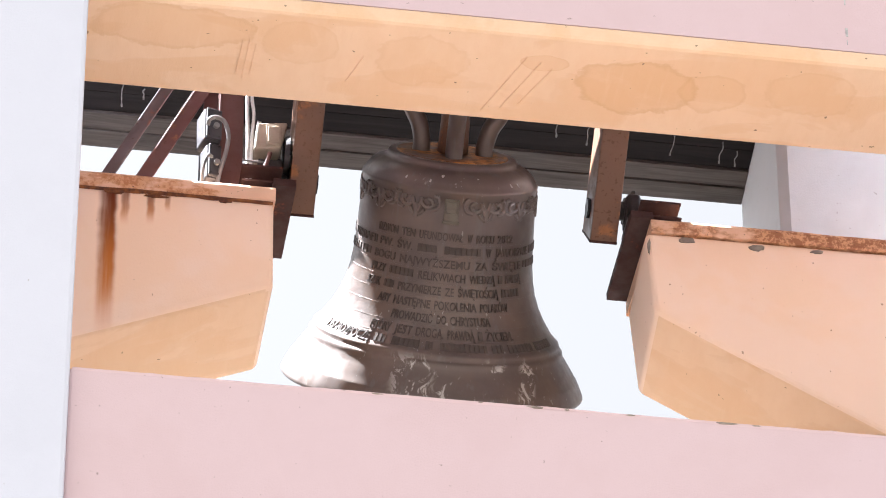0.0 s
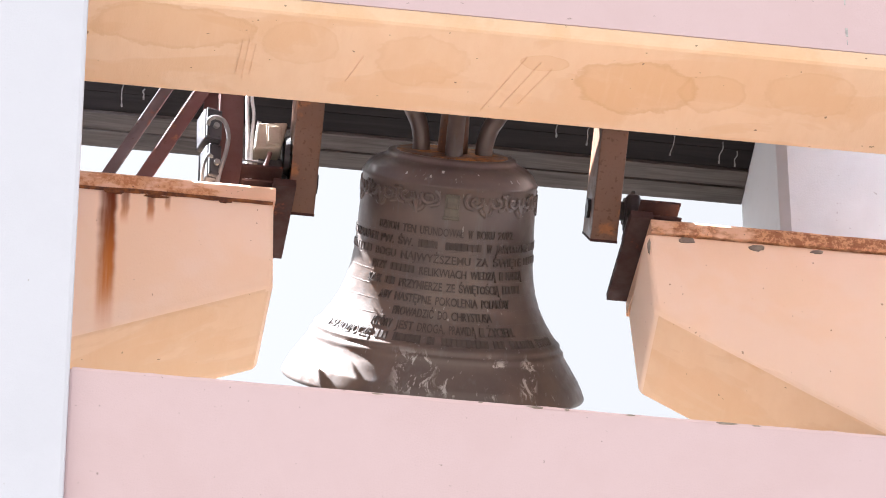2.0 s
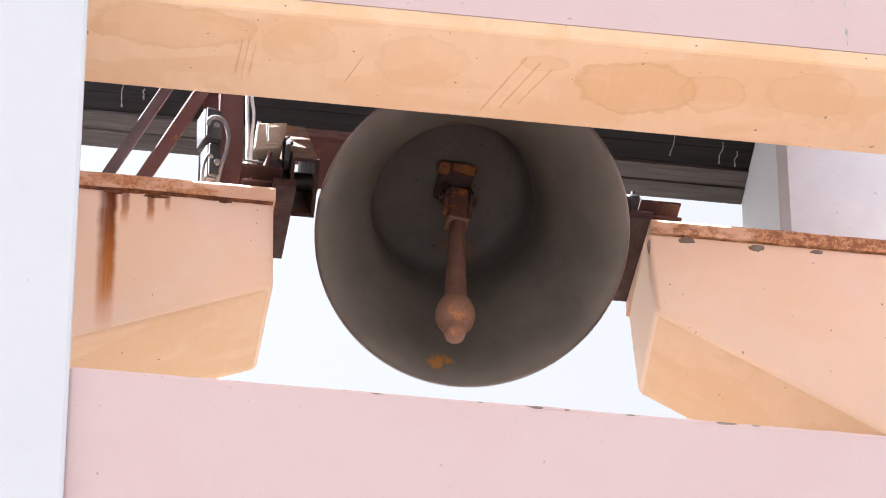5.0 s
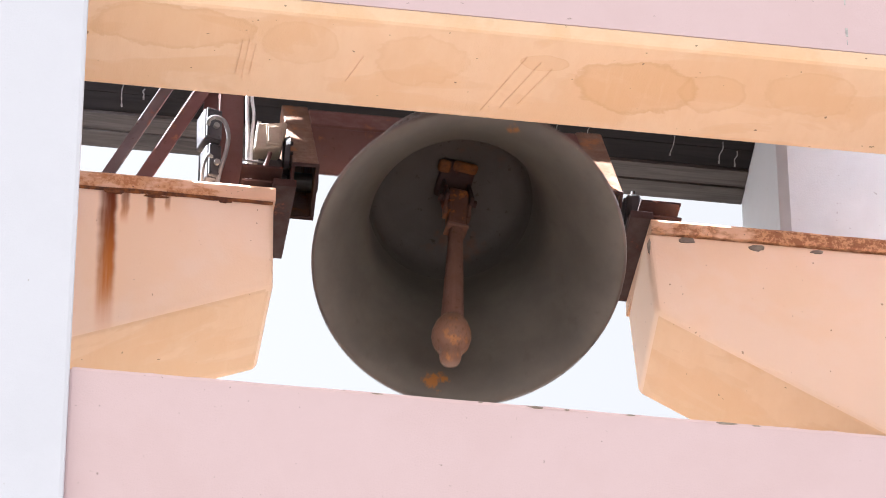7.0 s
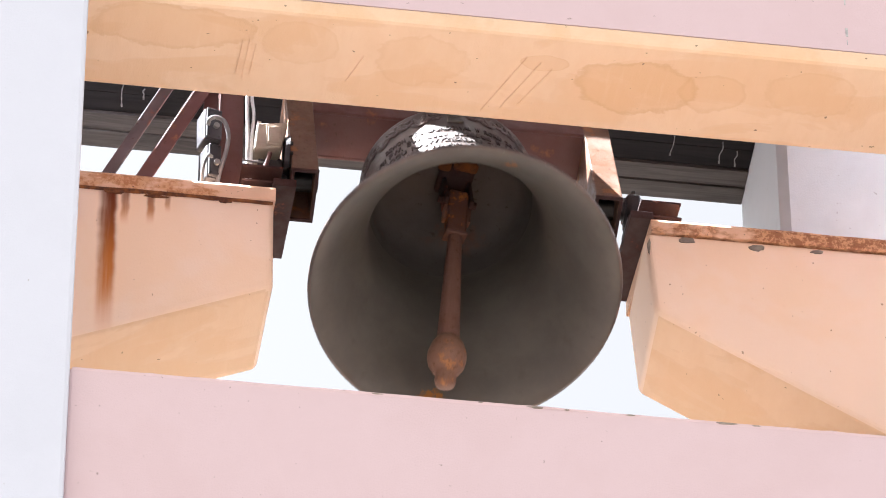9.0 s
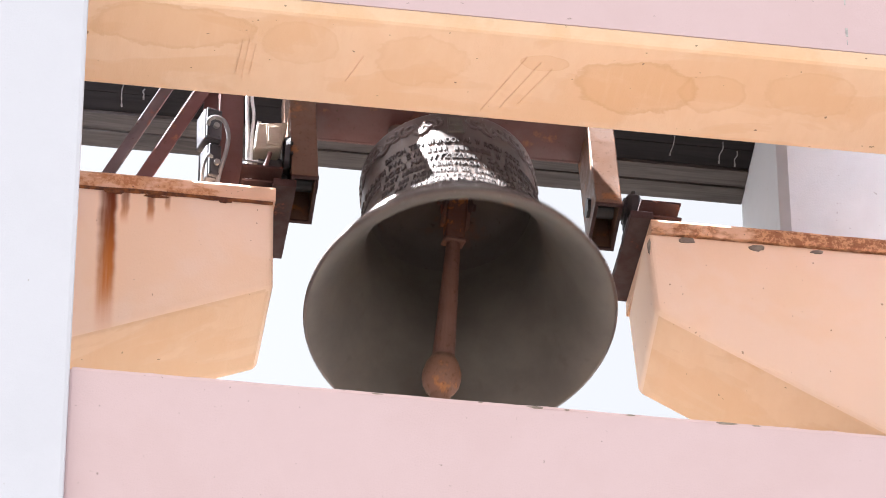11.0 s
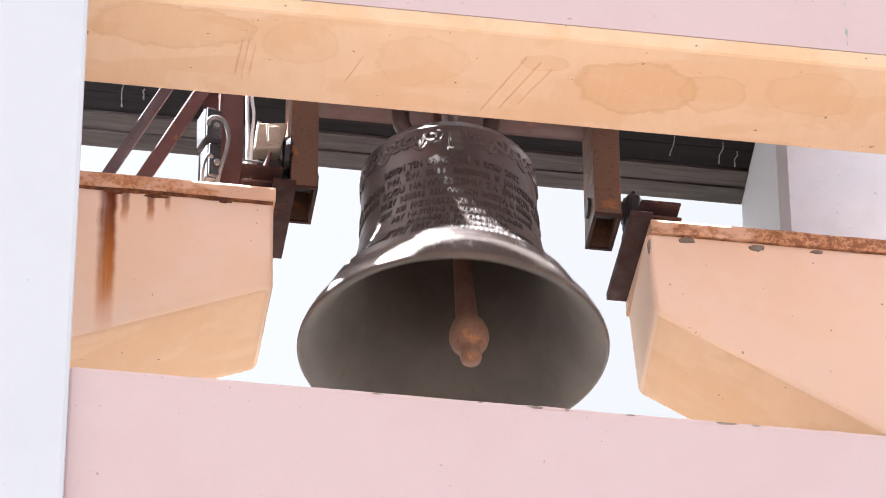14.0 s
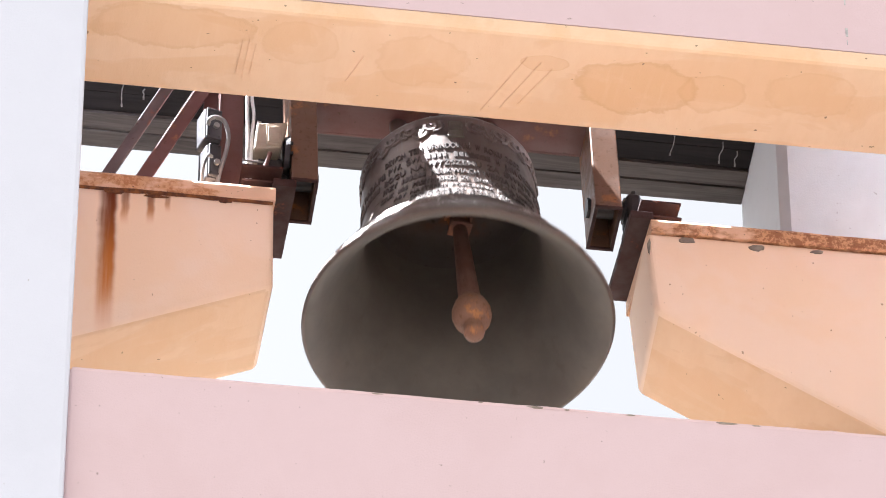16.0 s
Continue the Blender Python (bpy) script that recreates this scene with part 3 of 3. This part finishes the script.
INNER = [(0.434, -0.560), (0.422, -0.557), (0.402, -0.542), (0.372, -0.505), (0.342, -0.455), (0.308, -0.395), (0.278, -0.335), (0.257, -0.270), (0.249, -0.200), (0.243, -0.120), (0.238, -0.040),
         (0.233, 0.020), (0.222, 0.055), (0.198, 0.072), (0.185, 0.0745), (0.0, 0.080)]
part("bell_body", lathe(OUTER, 128), BRONZE, rig, smooth=True)
part("inner_wall", lathe(INNER, 128), BELL_INSIDE, rig, "grey-brown bell interior with rust marks", smooth=True)


# Overlay in the crown: rust stains, with the recess shade put into its colour.
part("crown_disc", lathe([(0.2405, -0.060), (0.2350, -0.030), (0.2310, 0.020), (0.2195, 0.053), (0.1965, 0.0695), (0.0, 0.0770)], 64), CROWN_INSIDE, rig, "rust-stained crown inside the bell, recess shade in its dark colour", smooth=True)


def bell_radius(z):
    for (r0, z0), (r1, z1) in zip(OUTER[14:], OUTER[15:]):
        if z1 <= z <= z0:
            return r0 + (r1 - r0) * (z0 - z) / max(z0 - z1, 1e-6)
    return 0.2525


def on_bell(angle, z, h):
    """A point h above the bell's skin; angle in radians from the front, to +x."""
    r = bell_radius(z) + h
    return Vector((r * math.sin(angle), -r * math.cos(angle), z))


def wrap(bm, angle, z0):
    """Lays a flat relief (x along, y up, z out) on the bell round angle and z0."""
    r0 = bell_radius(z0)
    for v in bm.verts:
        v.co = on_bell(angle + v.co.x / r0, z0 + v.co.y, v.co.z)
    return bm


def lettering(body):
    cu = bpy.data.curves.new("letters", "FONT")
    cu.body = body
    cu.size = 1.0
    cu.extrude = 0.05
    cu.offset = 0.008
    cu.resolution_u = 3
    ob = bpy.data.objects.new("letters", cu)
    mesh = bpy.data.meshes.new_from_object(ob)
    bpy.data.objects.remove(ob)
    bm = bmesh.new()
    bm.from_mesh(mesh)
    bpy.data.meshes.remove(mesh)
    return bm


def text_line(words, z, lo, hi, tall=0.024):
    """One raised line: words as text, or bars where an entry is a number of letters."""
    r = bell_radius(z)
    total = sum(len(w) if isinstance(w, str) else w for w in words) + (len(words) - 1) * 0.9
    step = radians(hi - lo) * r / total
    x = radians(lo) * r
    made = []
    for w in words:
        n = len(w) if isinstance(w, str) else w
        width = n * step
        if isinstance(w, str):
            b = lettering(w)
            xs = [v.co.x for v in b.verts]
            k = width / (max(xs) - min(xs))
            cap = 0.73
            for v in b.verts:
                v.co = Vector((x + (v.co.x - min(xs)) * k, (v.co.y / cap - 0.5) * tall, 0.0005 + (0.0030 if v.co.z > 0 else -0.001)))
        else:
            b = bmesh.new()
            rnd = random.Random(int(z * 1e4) + n)
            steps = []
            for q in range(n):
                a = x + (q + 0.10) * step
                e = x + (q + 0.62 + 0.2 * rnd.random()) * step
                top = tall * (0.40 + 0.08 * rnd.random())
                steps += [(a, 0.0003, top), (a + 0.0004, 0.0028, top), (e - 0.0004, 0.0028, top), (e, 0.0003, top)]
            rings = [[b.verts.new(v) for v in ((p, -h, -0.001), (p, -h, d), (p, h, d), (p, h, -0.001))] for p, d, h in steps]
            for r0, r1 in zip(rings, rings[1:]):
                for c in range(3):
                    b.faces.new((r0[c], r1[c], r1[c + 1], r0[c + 1]))
            b.faces.new(rings[0])
            b.faces.new(rings[-1][::-1])
        made.append(part("raised_word", wrap(b, 0.0, z), LETTER_BRONZE, rig, "raised cast lettering"))
        x += width + 0.9 * step
    return made


text_line(["DZWON", "TEN", "UFUNDOWAŁ", "W", "ROKU", "2002"], -0.076, -54, 42)
text_line([6, "PARAFII", "PW.", "ŚW.", 4, 7, "W", "JAWORZNIE", 7], -0.115, -104, 88)
text_line([9, "BOGU", "NAJWYŻSZEMU", "ZA", "ŚWIĘTE", 6], -0.154, -96, 80)
text_line(["PRZY", 6, "RELIKWIACH", "WIEDZĄ", "I", "NAUKĄ"], -0.192, -56, 52)
text_line(["SZUK", 3, "PRZYMIERZE", "ZE", "ŚWIĘTOŚCIĄ", 6], -0.232, -57, 50)
text_line(["ABY", "NASTĘPNE", "POKOLENIA", "POLAKÓW"], -0.271, -45, 38)
text_line(["PROWADZIĆ", "DO", "CHRYSTUSA"], -0.309, -33, 24)
text_line(["KTÓRY", "JEST", "DROGĄ,", "PRAWDĄ", "I", "ŻYCIEM."], -0.346, -43, 37)
text_line(["1957-ROZPOCZĘ", 3, 6, 2, 10, 3, 7, 7], -0.379, -72, 68, 0.023)
for z in (-0.095, -0.134, -0.173, -0.212, -0.251, -0.290, -0.328, -0.363):
    prof = [(bell_radius(z + d) + h, z + d) for d, h in ((0.0016, -0.001), (0.0008, 0.0005), (-0.0008, 0.0005), (-0.0016, -0.001))]
    part("raised_line", lathe(prof, 96), BRONZE, rig)


def frieze_unit():
    """One pair of acanthus scrolls with a leaf, as a flat relief."""
    bm = bmesh.new()
    for s in (-1, 1):
        pts = []
        for k in range(16):
            a = k / 15 * 3.6 * math.pi / 2
            r = 0.0165 * (1 - 0.72 * k / 15)
            pts.append((s * (0.026 + r * math.cos(a + 2.6)), 0.004 + r * math.sin(a + 2.6), 0.0015))
        merge(bm, tube([(s * 0.001, -0.020, 0.0015), (s * 0.006, -0.006, 0.0015)] + pts, 0.0052, 6))
        merge(bm, tube([(s * 0.030, -0.014, 0.001), (s * 0.044, -0.010, 0.001), (s * 0.050, 0.004, 0.001), (s * 0.046, 0.016, 0.001), (s * 0.038, 0.018, 0.001)], 0.0050, 6))
        merge(bm, tube([(0, -0.028, 0.001), (s * 0.010, -0.022, 0.001), (s * 0.016, -0.012, 0.001)], 0.0052, 6))
    merge(bm, tube([(0, -0.032, 0.001), (0, -0.018, 0.002), (0, -0.002, 0.001)], 0.0060, 6))
    return bm


for k in range(12):
    ang = -4 + (23 + 29 * (k // 2)) * (1 if k % 2 else -1)
    unit = frieze_unit()
    bmesh.ops.scale(unit, vec=(1.3, 1.25, 0.9), verts=unit.verts)
    part("scroll_relief", wrap(unit, radians(ang), 0.012), BRONZE, rig)
b = box(-0.021, 0.021, -0.037, 0.032, -0.002, 0.0045, 0.0015)
box(-0.016, 0.016, -0.008, 0.026, 0.002, 0.0085, 0.0025, 2, b)
box(-0.024, 0.024, -0.040, -0.030, -0.002, 0.0070, 0.0025, 2, b)
bmesh.ops.subdivide_edges(b, edges=[e for e in b.edges if abs(e.verts[0].co.x - e.verts[1].co.x) > 0.02], cuts=4)
part("crest_plaque", wrap(b, radians(-4), 0.000), PLAQUE, rig, "paler bronze crest plaque")

# canons that tie the crown to the yoke
for k in range(4):
    a = radians(-94 + 90 * k)
    c, n = math.cos(a), math.sin(a)
    b = tube([(0.092 * c, 0.092 * n, 0.112), (0.092 * c, 0.092 * n, 0.155), (0.104 * c, 0.104 * n, 0.205), (0.130 * c, 0.130 * n, 0.255), (0.134 * c, 0.134 * n, 0.312)], 0.026, 12)
    part("canon", b, BRONZE, rig, smooth=True)
part("crown_pin", rod((0, 0, 0.112), (0, 0, 0.31), 0.045, 0.040, 20), ORANGE_STEEL, rig, "rust-brown crown pin", smooth=True)
part("crown_washer", lathe([(0, 0.119), (0.160, 0.119), (0.163, 0.1235), (0.160, 0.1262), (0, 0.1272)], 48), CROWN_RUST, rig, "rust-stained crown plate")

# dried droppings on the shoulder
for ang, r0, ln, w in ((-38, 0.236, 0.020, 0.006), (-12, 0.228, 0.016, 0.009), (14, 0.230, 0.016, 0.007), (40, 0.236, 0.026, 0.005), (47, 0.242, 0.014, 0.005), (-20, 0.240, 0.010, 0.006)):
    a = radians(ang)
    z = 0.0965 - (r0 - 0.219) * 0.95
    o = Vector((r0 * math.sin(a), -r0 * math.cos(a), z + 0.0005))
    d = Vector((math.sin(a), -math.cos(a), -0.9)).normalized()
    b = tube([o - d * ln / 2, o - d * ln * 0.1, o + d * ln / 2], w / 2, 8)
    out = Vector((math.sin(a) * 0.7, -math.cos(a) * 0.7, 0.72)).normalized()
    for v in b.verts:  # flattened against the dome
        v.co -= out * (v.co - o).dot(out) * 0.7
    part("bird_dropping", b, DROPPING, rig, "dried white bird dropping")

# the bell hangs slightly askew in its yoke, crown towards -x
for ob in rig.children:
    for v in ob.data.vertices:
        v.co.x -= 0.0185 * (v.co.z + 0.55)

# hollow yoke arms, open at both ends
ARM_X = (-0.441, 0.443)
for x in ARM_X:
    t, y0, y1, z0, z1 = 0.009, -0.084, 0.084, -0.082, 0.47
    b = box(x - 0.039, x + 0.039, y0, y0 + t, z0, z1, 0.003, 2)
    box(x - 0.039, x + 0.039, y1 - t, y1, z0, z1, 0.003, 2, b)
    box(x - 0.039, x - 0.039 + t, y0 + t, y1 - t, z0, z1, 0, 1, b)
    box(x + 0.039 - t, x + 0.039, y0 + t, y1 - t, z0, z1, 0, 1, b)
    rim = bmesh.new()
    for q0, q1, w0, w1 in ((x - 0.040, x + 0.040, y0 - 0.001, y0 + t), (x - 0.040, x + 0.040, y1 - t, y1 + 0.001), (x - 0.040, x - 0.040 + t, y0 + t, y1 - t), (x + 0.040 - t, x + 0.040, y0 + t, y1 - t)):
        box(q0, q1, w0, w1, z0 - 0.004, z0 + 0.004, 0.001, 1, rim)
    part("end_rim", rim, DARK_STEEL, rig, "dark rusted cut end")
    arm = part("yoke_arm", b, ORANGE_STEEL, rig, "rust-orange hollow steel arm")
    s = 1 if x > 0 else -1
    part("axle", rod((x - 0.044 * s, 0, 0), (x + 0.13 * s, 0, 0), 0.028, 0.028, 24), BLACK_STEEL, rig, "black steel axle stub")
    nut = rod((x - 0.048 * s, 0, 0), (x - 0.039 * s, 0, 0), 0.031, 0.031, 6)
    part("axle_nut", nut, BLACK_STEEL, rig)
t = 0.010
b = box(ARM_X[0] + 0.039, ARM_X[1] - 0.039, -0.085, -0.085 + t, 0.305, 0.445, 0.002, 1)
box(ARM_X[0] + 0.039, ARM_X[1] - 0.039, 0.070 - t, 0.070, 0.305, 0.445, 0.002, 1, b)
box(ARM_X[0] + 0.039, ARM_X[1] - 0.039, -0.085 + t, 0.070 - t, 0.305, 0.305 + t, 0, 1, b)
box(ARM_X[0] + 0.039, ARM_X[1] - 0.039, -0.085 + t, 0.070 - t, 0.445 - t, 0.445, 0, 1, b)
part("yoke_beam", b, RED_STEEL, rig, "red-brown hollow steel crossbeam")

# clapper hanger and clapper
def turned(b):
    """The hanger stands a little askew under the crown."""
    bmesh.ops.transform(b, matrix=pose(0.012, 0, 0, 0, 0, 8), verts=b.verts)
    return b


for s in (-1, 1):
    part("hanger_lug", turned(box(s * 0.037 - 0.006, s * 0.037 + 0.006, -0.028, 0.028, -0.070, 0.070, 0.005, 2)), DARK_STEEL, rig)
part("hanger_plate", turned(box(-0.056, 0.046, -0.085, 0.030, 0.052, 0.080, 0.008)), DARK_STEEL, rig, "dark rusted hanger plate")
part("rust_crust", turned(box(-0.024, 0.048, -0.092, -0.060, 0.036, 0.058, 0.010, 3)), ORANGE_RUST, rig, "orange rust crust")
part("rust_crust", turned(box(-0.066, -0.028, -0.084, -0.046, 0.044, 0.066, 0.010, 3)), ORANGE_RUST, rig, "orange rust crust")
part("hanger_bolt", turned(rod((-0.056, 0, -0.04), (0.056, 0, -0.04), 0.011, 0.011, 12)), DARK_STEEL, rig)
clapper = part("clapper", rod((0, 0, -0.09), (0, 0, -0.52), 0.0195, 0.0335, 20), CLAPPER, rig, "rust-brown iron clapper")
clapper.location = (0.012, 0, -0.04)
CL = 0.56
part("striking_ball", lathe([(0, -CL + 0.064), (0.034, -CL + 0.062), (0.047, -CL + 0.040), (0.0555, -CL + 0.012), (0.0565, -CL - 0.008), (0.052, -CL - 0.030), (0.042, -CL - 0.048), (0.032, -CL - 0.058), (0.030, -CL - 0.066),
                             (0.031, -CL - 0.085), (0.028, -CL - 0.098), (0.016, -CL - 0.106), (0, -CL - 0.108)], 36), BALL_IRON, clapper, smooth=True)
part("clapper_joint", box(-0.029, 0.029, -0.022, 0.022, -0.118, 0.030, 0.007), JOINT_IRON, clapper, "dark rust-red clapper joint")
part("joint_plate", box(-0.032, 0.032, -0.026, 0.026, -0.130, -0.119, 0.004), CLAPPER, clapper)
for s in (-1, 1):
    part("joint_strap", box(s * 0.035 - 0.005, s * 0.035 + 0.005, -0.015, 0.015, -0.075, 0.028, 0.003), CLAPPER, clapper)

# ---- drive gear on the left corbel ----
TL = TOP_L + 0.012
GEAR_SHIFT = Vector((-0.0108, -0.07, -0.054))  # the gear stands near the corbel's front
TG = TL + 0.054
frame_thing = base("steel_frame", -0.667, 0.10, TG, "red-brown painted steel post with two diagonal braces", "steel frame")


def at(b, e):
    bmesh.ops.translate(b, vec=-Vector(e.location), verts=b.verts)
    return b


b = box(-0.700, -0.634, 0.02, 0.030, TG, P0 + 0.66, 0.002, 1)
box(-0.700, -0.634, 0.11, 0.12, TG, P0 + 0.66, 0.002, 1, b)
box(-0.672, -0.662, 0.030, 0.11, TG, P0 + 0.66, 0, 1, b)
part("post", at(b, frame_thing), RED_STEEL, frame_thing)
part("side_plate", at(box(-0.748, -0.706, 0.05, 0.062, P0 + 0.16, P0 + 0.66, 0.002, 1), frame_thing), RED_STEEL, frame_thing)
# narrow strip added to catch the sun as the post flange's edge
part("clip", at(box(-0.706, -0.699, 0.005, 0.05, P0 + 0.205, P0 + 0.6, 0.001, 1), frame_thing), RED_STEEL, frame_thing)
part("brace", at(bar((-1.062, 0.03, TG), (-0.735, 0.055, P0 + 0.60), 0.034, 0.012, 0.002), frame_thing), GREY_BRACE, frame_thing, "grey-brown flat steel brace")
b = bar((-0.955, 0.02, TG), (-0.688, 0.034, P0 + 0.47), 0.042, 0.008, 0.002)
merge(b, bar((-0.977, 0.045, TG), (-0.710, 0.055, P0 + 0.47), 0.007, 0.05, 0.001))
part("brace", at(b, frame_thing), RED_STEEL, frame_thing)
part("foot_plate", at(box(-0.73, -0.60, -0.005, 0.16, TG, TG + 0.008, 0.002), frame_thing), DARK_STEEL, frame_thing)


def junction_box(x0, x1, z0, z1, label):
    e = base("junction_box", (x0 + x1) / 2, 0.0, z0, label, "junction box", "junction boxes on the post")
    part("housing", at(box(x0, x1, -0.035, 0.03, z0, z1, 0.006, 3), e), GREY_BOX, e)
    part("lid", at(box(x0 + 0.004, x1 - 0.002, -0.047, -0.036, z0 + 0.004, z1 - 0.004, 0.004), e), GREY_BOX, e)
    for xx in (x0 + 0.011, x1 - 0.011):
        for zz in (z0 + 0.012, z1 - 0.012):
            part("screw", at(rod((xx, -0.049, zz), (xx, -0.046, zz), 0.003, 0.003, 8), e), BLACK_STEEL, e)
    e.rotation_euler.z = radians(16)
    part("gland", at(rod(((x0 + x1) / 2 + 0.004, -0.058, (z0 + z1) / 2 - 0.012), ((x0 + x1) / 2 + 0.004, -0.046, (z0 + z1) / 2 - 0.012), 0.009, 0.008, 12), e), HOSE, e)
    return e


junction_box(-0.764, -0.711, P0 + 0.092, P0 + 0.208, "grey junction box with a bent conduit")
junction_box(-0.755, -0.711, P0 - 0.045, P0 + 0.078, "smaller grey junction box below the other")
tagged(obj("conduit_hose", tube([(-0.745, -0.056, P0 + 0.132), (-0.740, -0.066, P0 + 0.146), (-0.722, -0.068, P0 + 0.154), (-0.697, -0.066, P0 + 0.140), (-0.685, -0.060, P0 + 0.095), (-0.690, -0.052, P0 + 0.042), (-0.703, -0.040, P0 - 0.015), (-0.710, -0.034, P0 - 0.06), (-0.711, -0.032, TG - 0.002)], 0.0066, 10), HOSE, smooth=True),
       "grey flexible conduit curving down from a junction box", "conduit")
tagged(obj("conduit_hose", tube([(-0.730, -0.056, P0 + 0.018), (-0.742, -0.068, P0 + 0.012), (-0.752, -0.066, P0 - 0.015), (-0.757, -0.055, P0 - 0.06), (-0.757, -0.05, TG - 0.002)], 0.0052, 10), HOSE, smooth=True),
       "thin grey conduit curling into a junction box", "conduit")
cable = base("cable_conduit", -0.62, 0.05, TG, "two white plastic conduits rising side by side", "conduit")
part("pipe", at(tube([(-0.626, -0.01, TG), (-0.624, -0.01, P0 + 0.1), (-0.628, -0.01, P0 + 0.3), (-0.628, -0.01, P0 + 0.6)], 0.0055, 8), cable), WHITE_PVC, cable)
part("pipe", at(tube([(-0.614, -0.012, TG), (-0.613, -0.012, P0 + 0.12), (-0.608, -0.012, P0 + 0.22), (-0.616, -0.012, P0 + 0.32), (-0.615, -0.012, P0 + 0.6)], 0.0050, 8), cable), WHITE_PVC, cable)

motor = base("limit_switch", -0.56, 0.0, P0 - 0.007, "cream enamelled limit switch housing on a dark bracket", "limit switch")
b = box(-0.604, -0.524, -0.03, 0.06, P0 + 0.084, P0 + 0.190, 0.007, 3)
for v in b.verts:
    f = (v.co.z - P0 - 0.084) / 0.106
    v.co.x += 0.008 * (f - 0.5) + (0.010 * f if v.co.x > -0.56 else 0)
    v.co.z -= 0.010 * (0 if v.co.x > -0.56 else f) - 0.012 * (1 - f) * (1 if v.co.x > -0.56 else 0)
part("housing", at(b, motor), CREAM, motor)
part("cover", at(box(-0.573, -0.528, -0.035, -0.029, P0 + 0.100, P0 + 0.172, 0.002), motor), CREAM, motor, "cream cover plate")
part("cover", at(box(-0.568, -0.533, -0.038, -0.034, P0 + 0.108, P0 + 0.165, 0.002), motor), CREAM, motor, "cream cover plate")
part("rail", at(box(-0.590, -0.578, 0.062, 0.075, P0 + 0.12, P0 + 0.262, 0.002), motor), WHITE_PVC, motor, "pale upright strip")
part("bracket", at(box(-0.592, -0.522, 0.0, 0.04, P0 + 0.010, P0 + 0.072, 0.004), motor), BLACK_STEEL, motor)
part("lever", at(bar((-0.575, -0.032, P0 + 0.012), (-0.560, -0.032, P0 + 0.072), 0.014, 0.010), motor), RED_STEEL, motor)
part("rod", at(rod((-0.640, -0.02, P0 + 0.045), (-0.575, -0.02, P0 + 0.042), 0.0035), motor), HOSE, motor)
b = rod((-0.518, 0.01, P0 + 0.095), (-0.504, 0.01, P0 + 0.095), 0.055, 0.06, 28)
part("wheel", at(b, motor), BLACK_STEEL, motor, "black cam wheel")
for k in range(7):
    a = 2 * math.pi * k / 7
    p = Vector((-0.503, 0.01 + 0.045 * math.cos(a), P0 + 0.095 + 0.042 * math.sin(a)))
    part("cam_pin", at(rod(p, p + Vector((0.009, 0, 0)), 0.006, 0.006, 8), motor), BLACK_STEEL, motor)
part("base_block", at(box(-0.612, -0.535, -0.03, 0.05, P0 - 0.007, P0 + 0.012, 0.003), motor), DARK_STEEL, motor)
for ob in [o for o in scene.objects if o.parent is None and o.name.split(".")[0] in ("steel_frame", "junction_box", "conduit_hose", "cable_conduit", "limit_switch")]:
    ob.location = Vector(ob.location) + GEAR_SHIFT


# ---- movement ----
def swing(t):
    w = 2 * math.pi * (t - FORWARD) / PERIOD
    return 1.28 + 53.7 * math.cos(w) + 1.5 * math.cos(2 * w) - 0.7 * math.cos(3 * w) + 0.27 * math.sin(w) + 0.28 * math.sin(2 * w)


CLAPPER_SWING = [(0.0, -30), (0.06, -28), (0.12, -25.5), (0.2, -24.5), (0.28, -25), (0.34, -15), (0.42, 8), (0.5, 23), (0.58, 23), (0.66, 17), (0.72, 14), (0.77, 10.5), (0.80, 5), (0.83, 0), (0.86, -5.5), (0.89, -14), (0.92, -22), (0.96, -31)]


def clap(t):
    """The clapper's angle in the bell, round the beat."""
    u = ((t - FORWARD) / PERIOD) % 1.0
    n = len(CLAPPER_SWING)
    i = max(k for k in range(n) if CLAPPER_SWING[k][0] <= u)
    pts = []
    for k in range(i - 1, i + 3):
        p = CLAPPER_SWING[k % n]
        pts.append((p[0] + (k // n), p[1]))
    (a0, b0), (a1, b1), (a2, b2), (a3, b3) = pts
    s = (u - a1) / (a2 - a1)
    return b1 + (b2 - b1) * s * s * (3 - 2 * s)


def motions():
    times = [k / 10 for k in range(161)]
    walk(rig, [(t, pose(-0.028, 0, PIVOT, -swing(t))) for t in times])
    walk(clapper, [(t, pose(0.012, 0, -0.04, -clap(t), 0, 8)) for t in times])


motions()
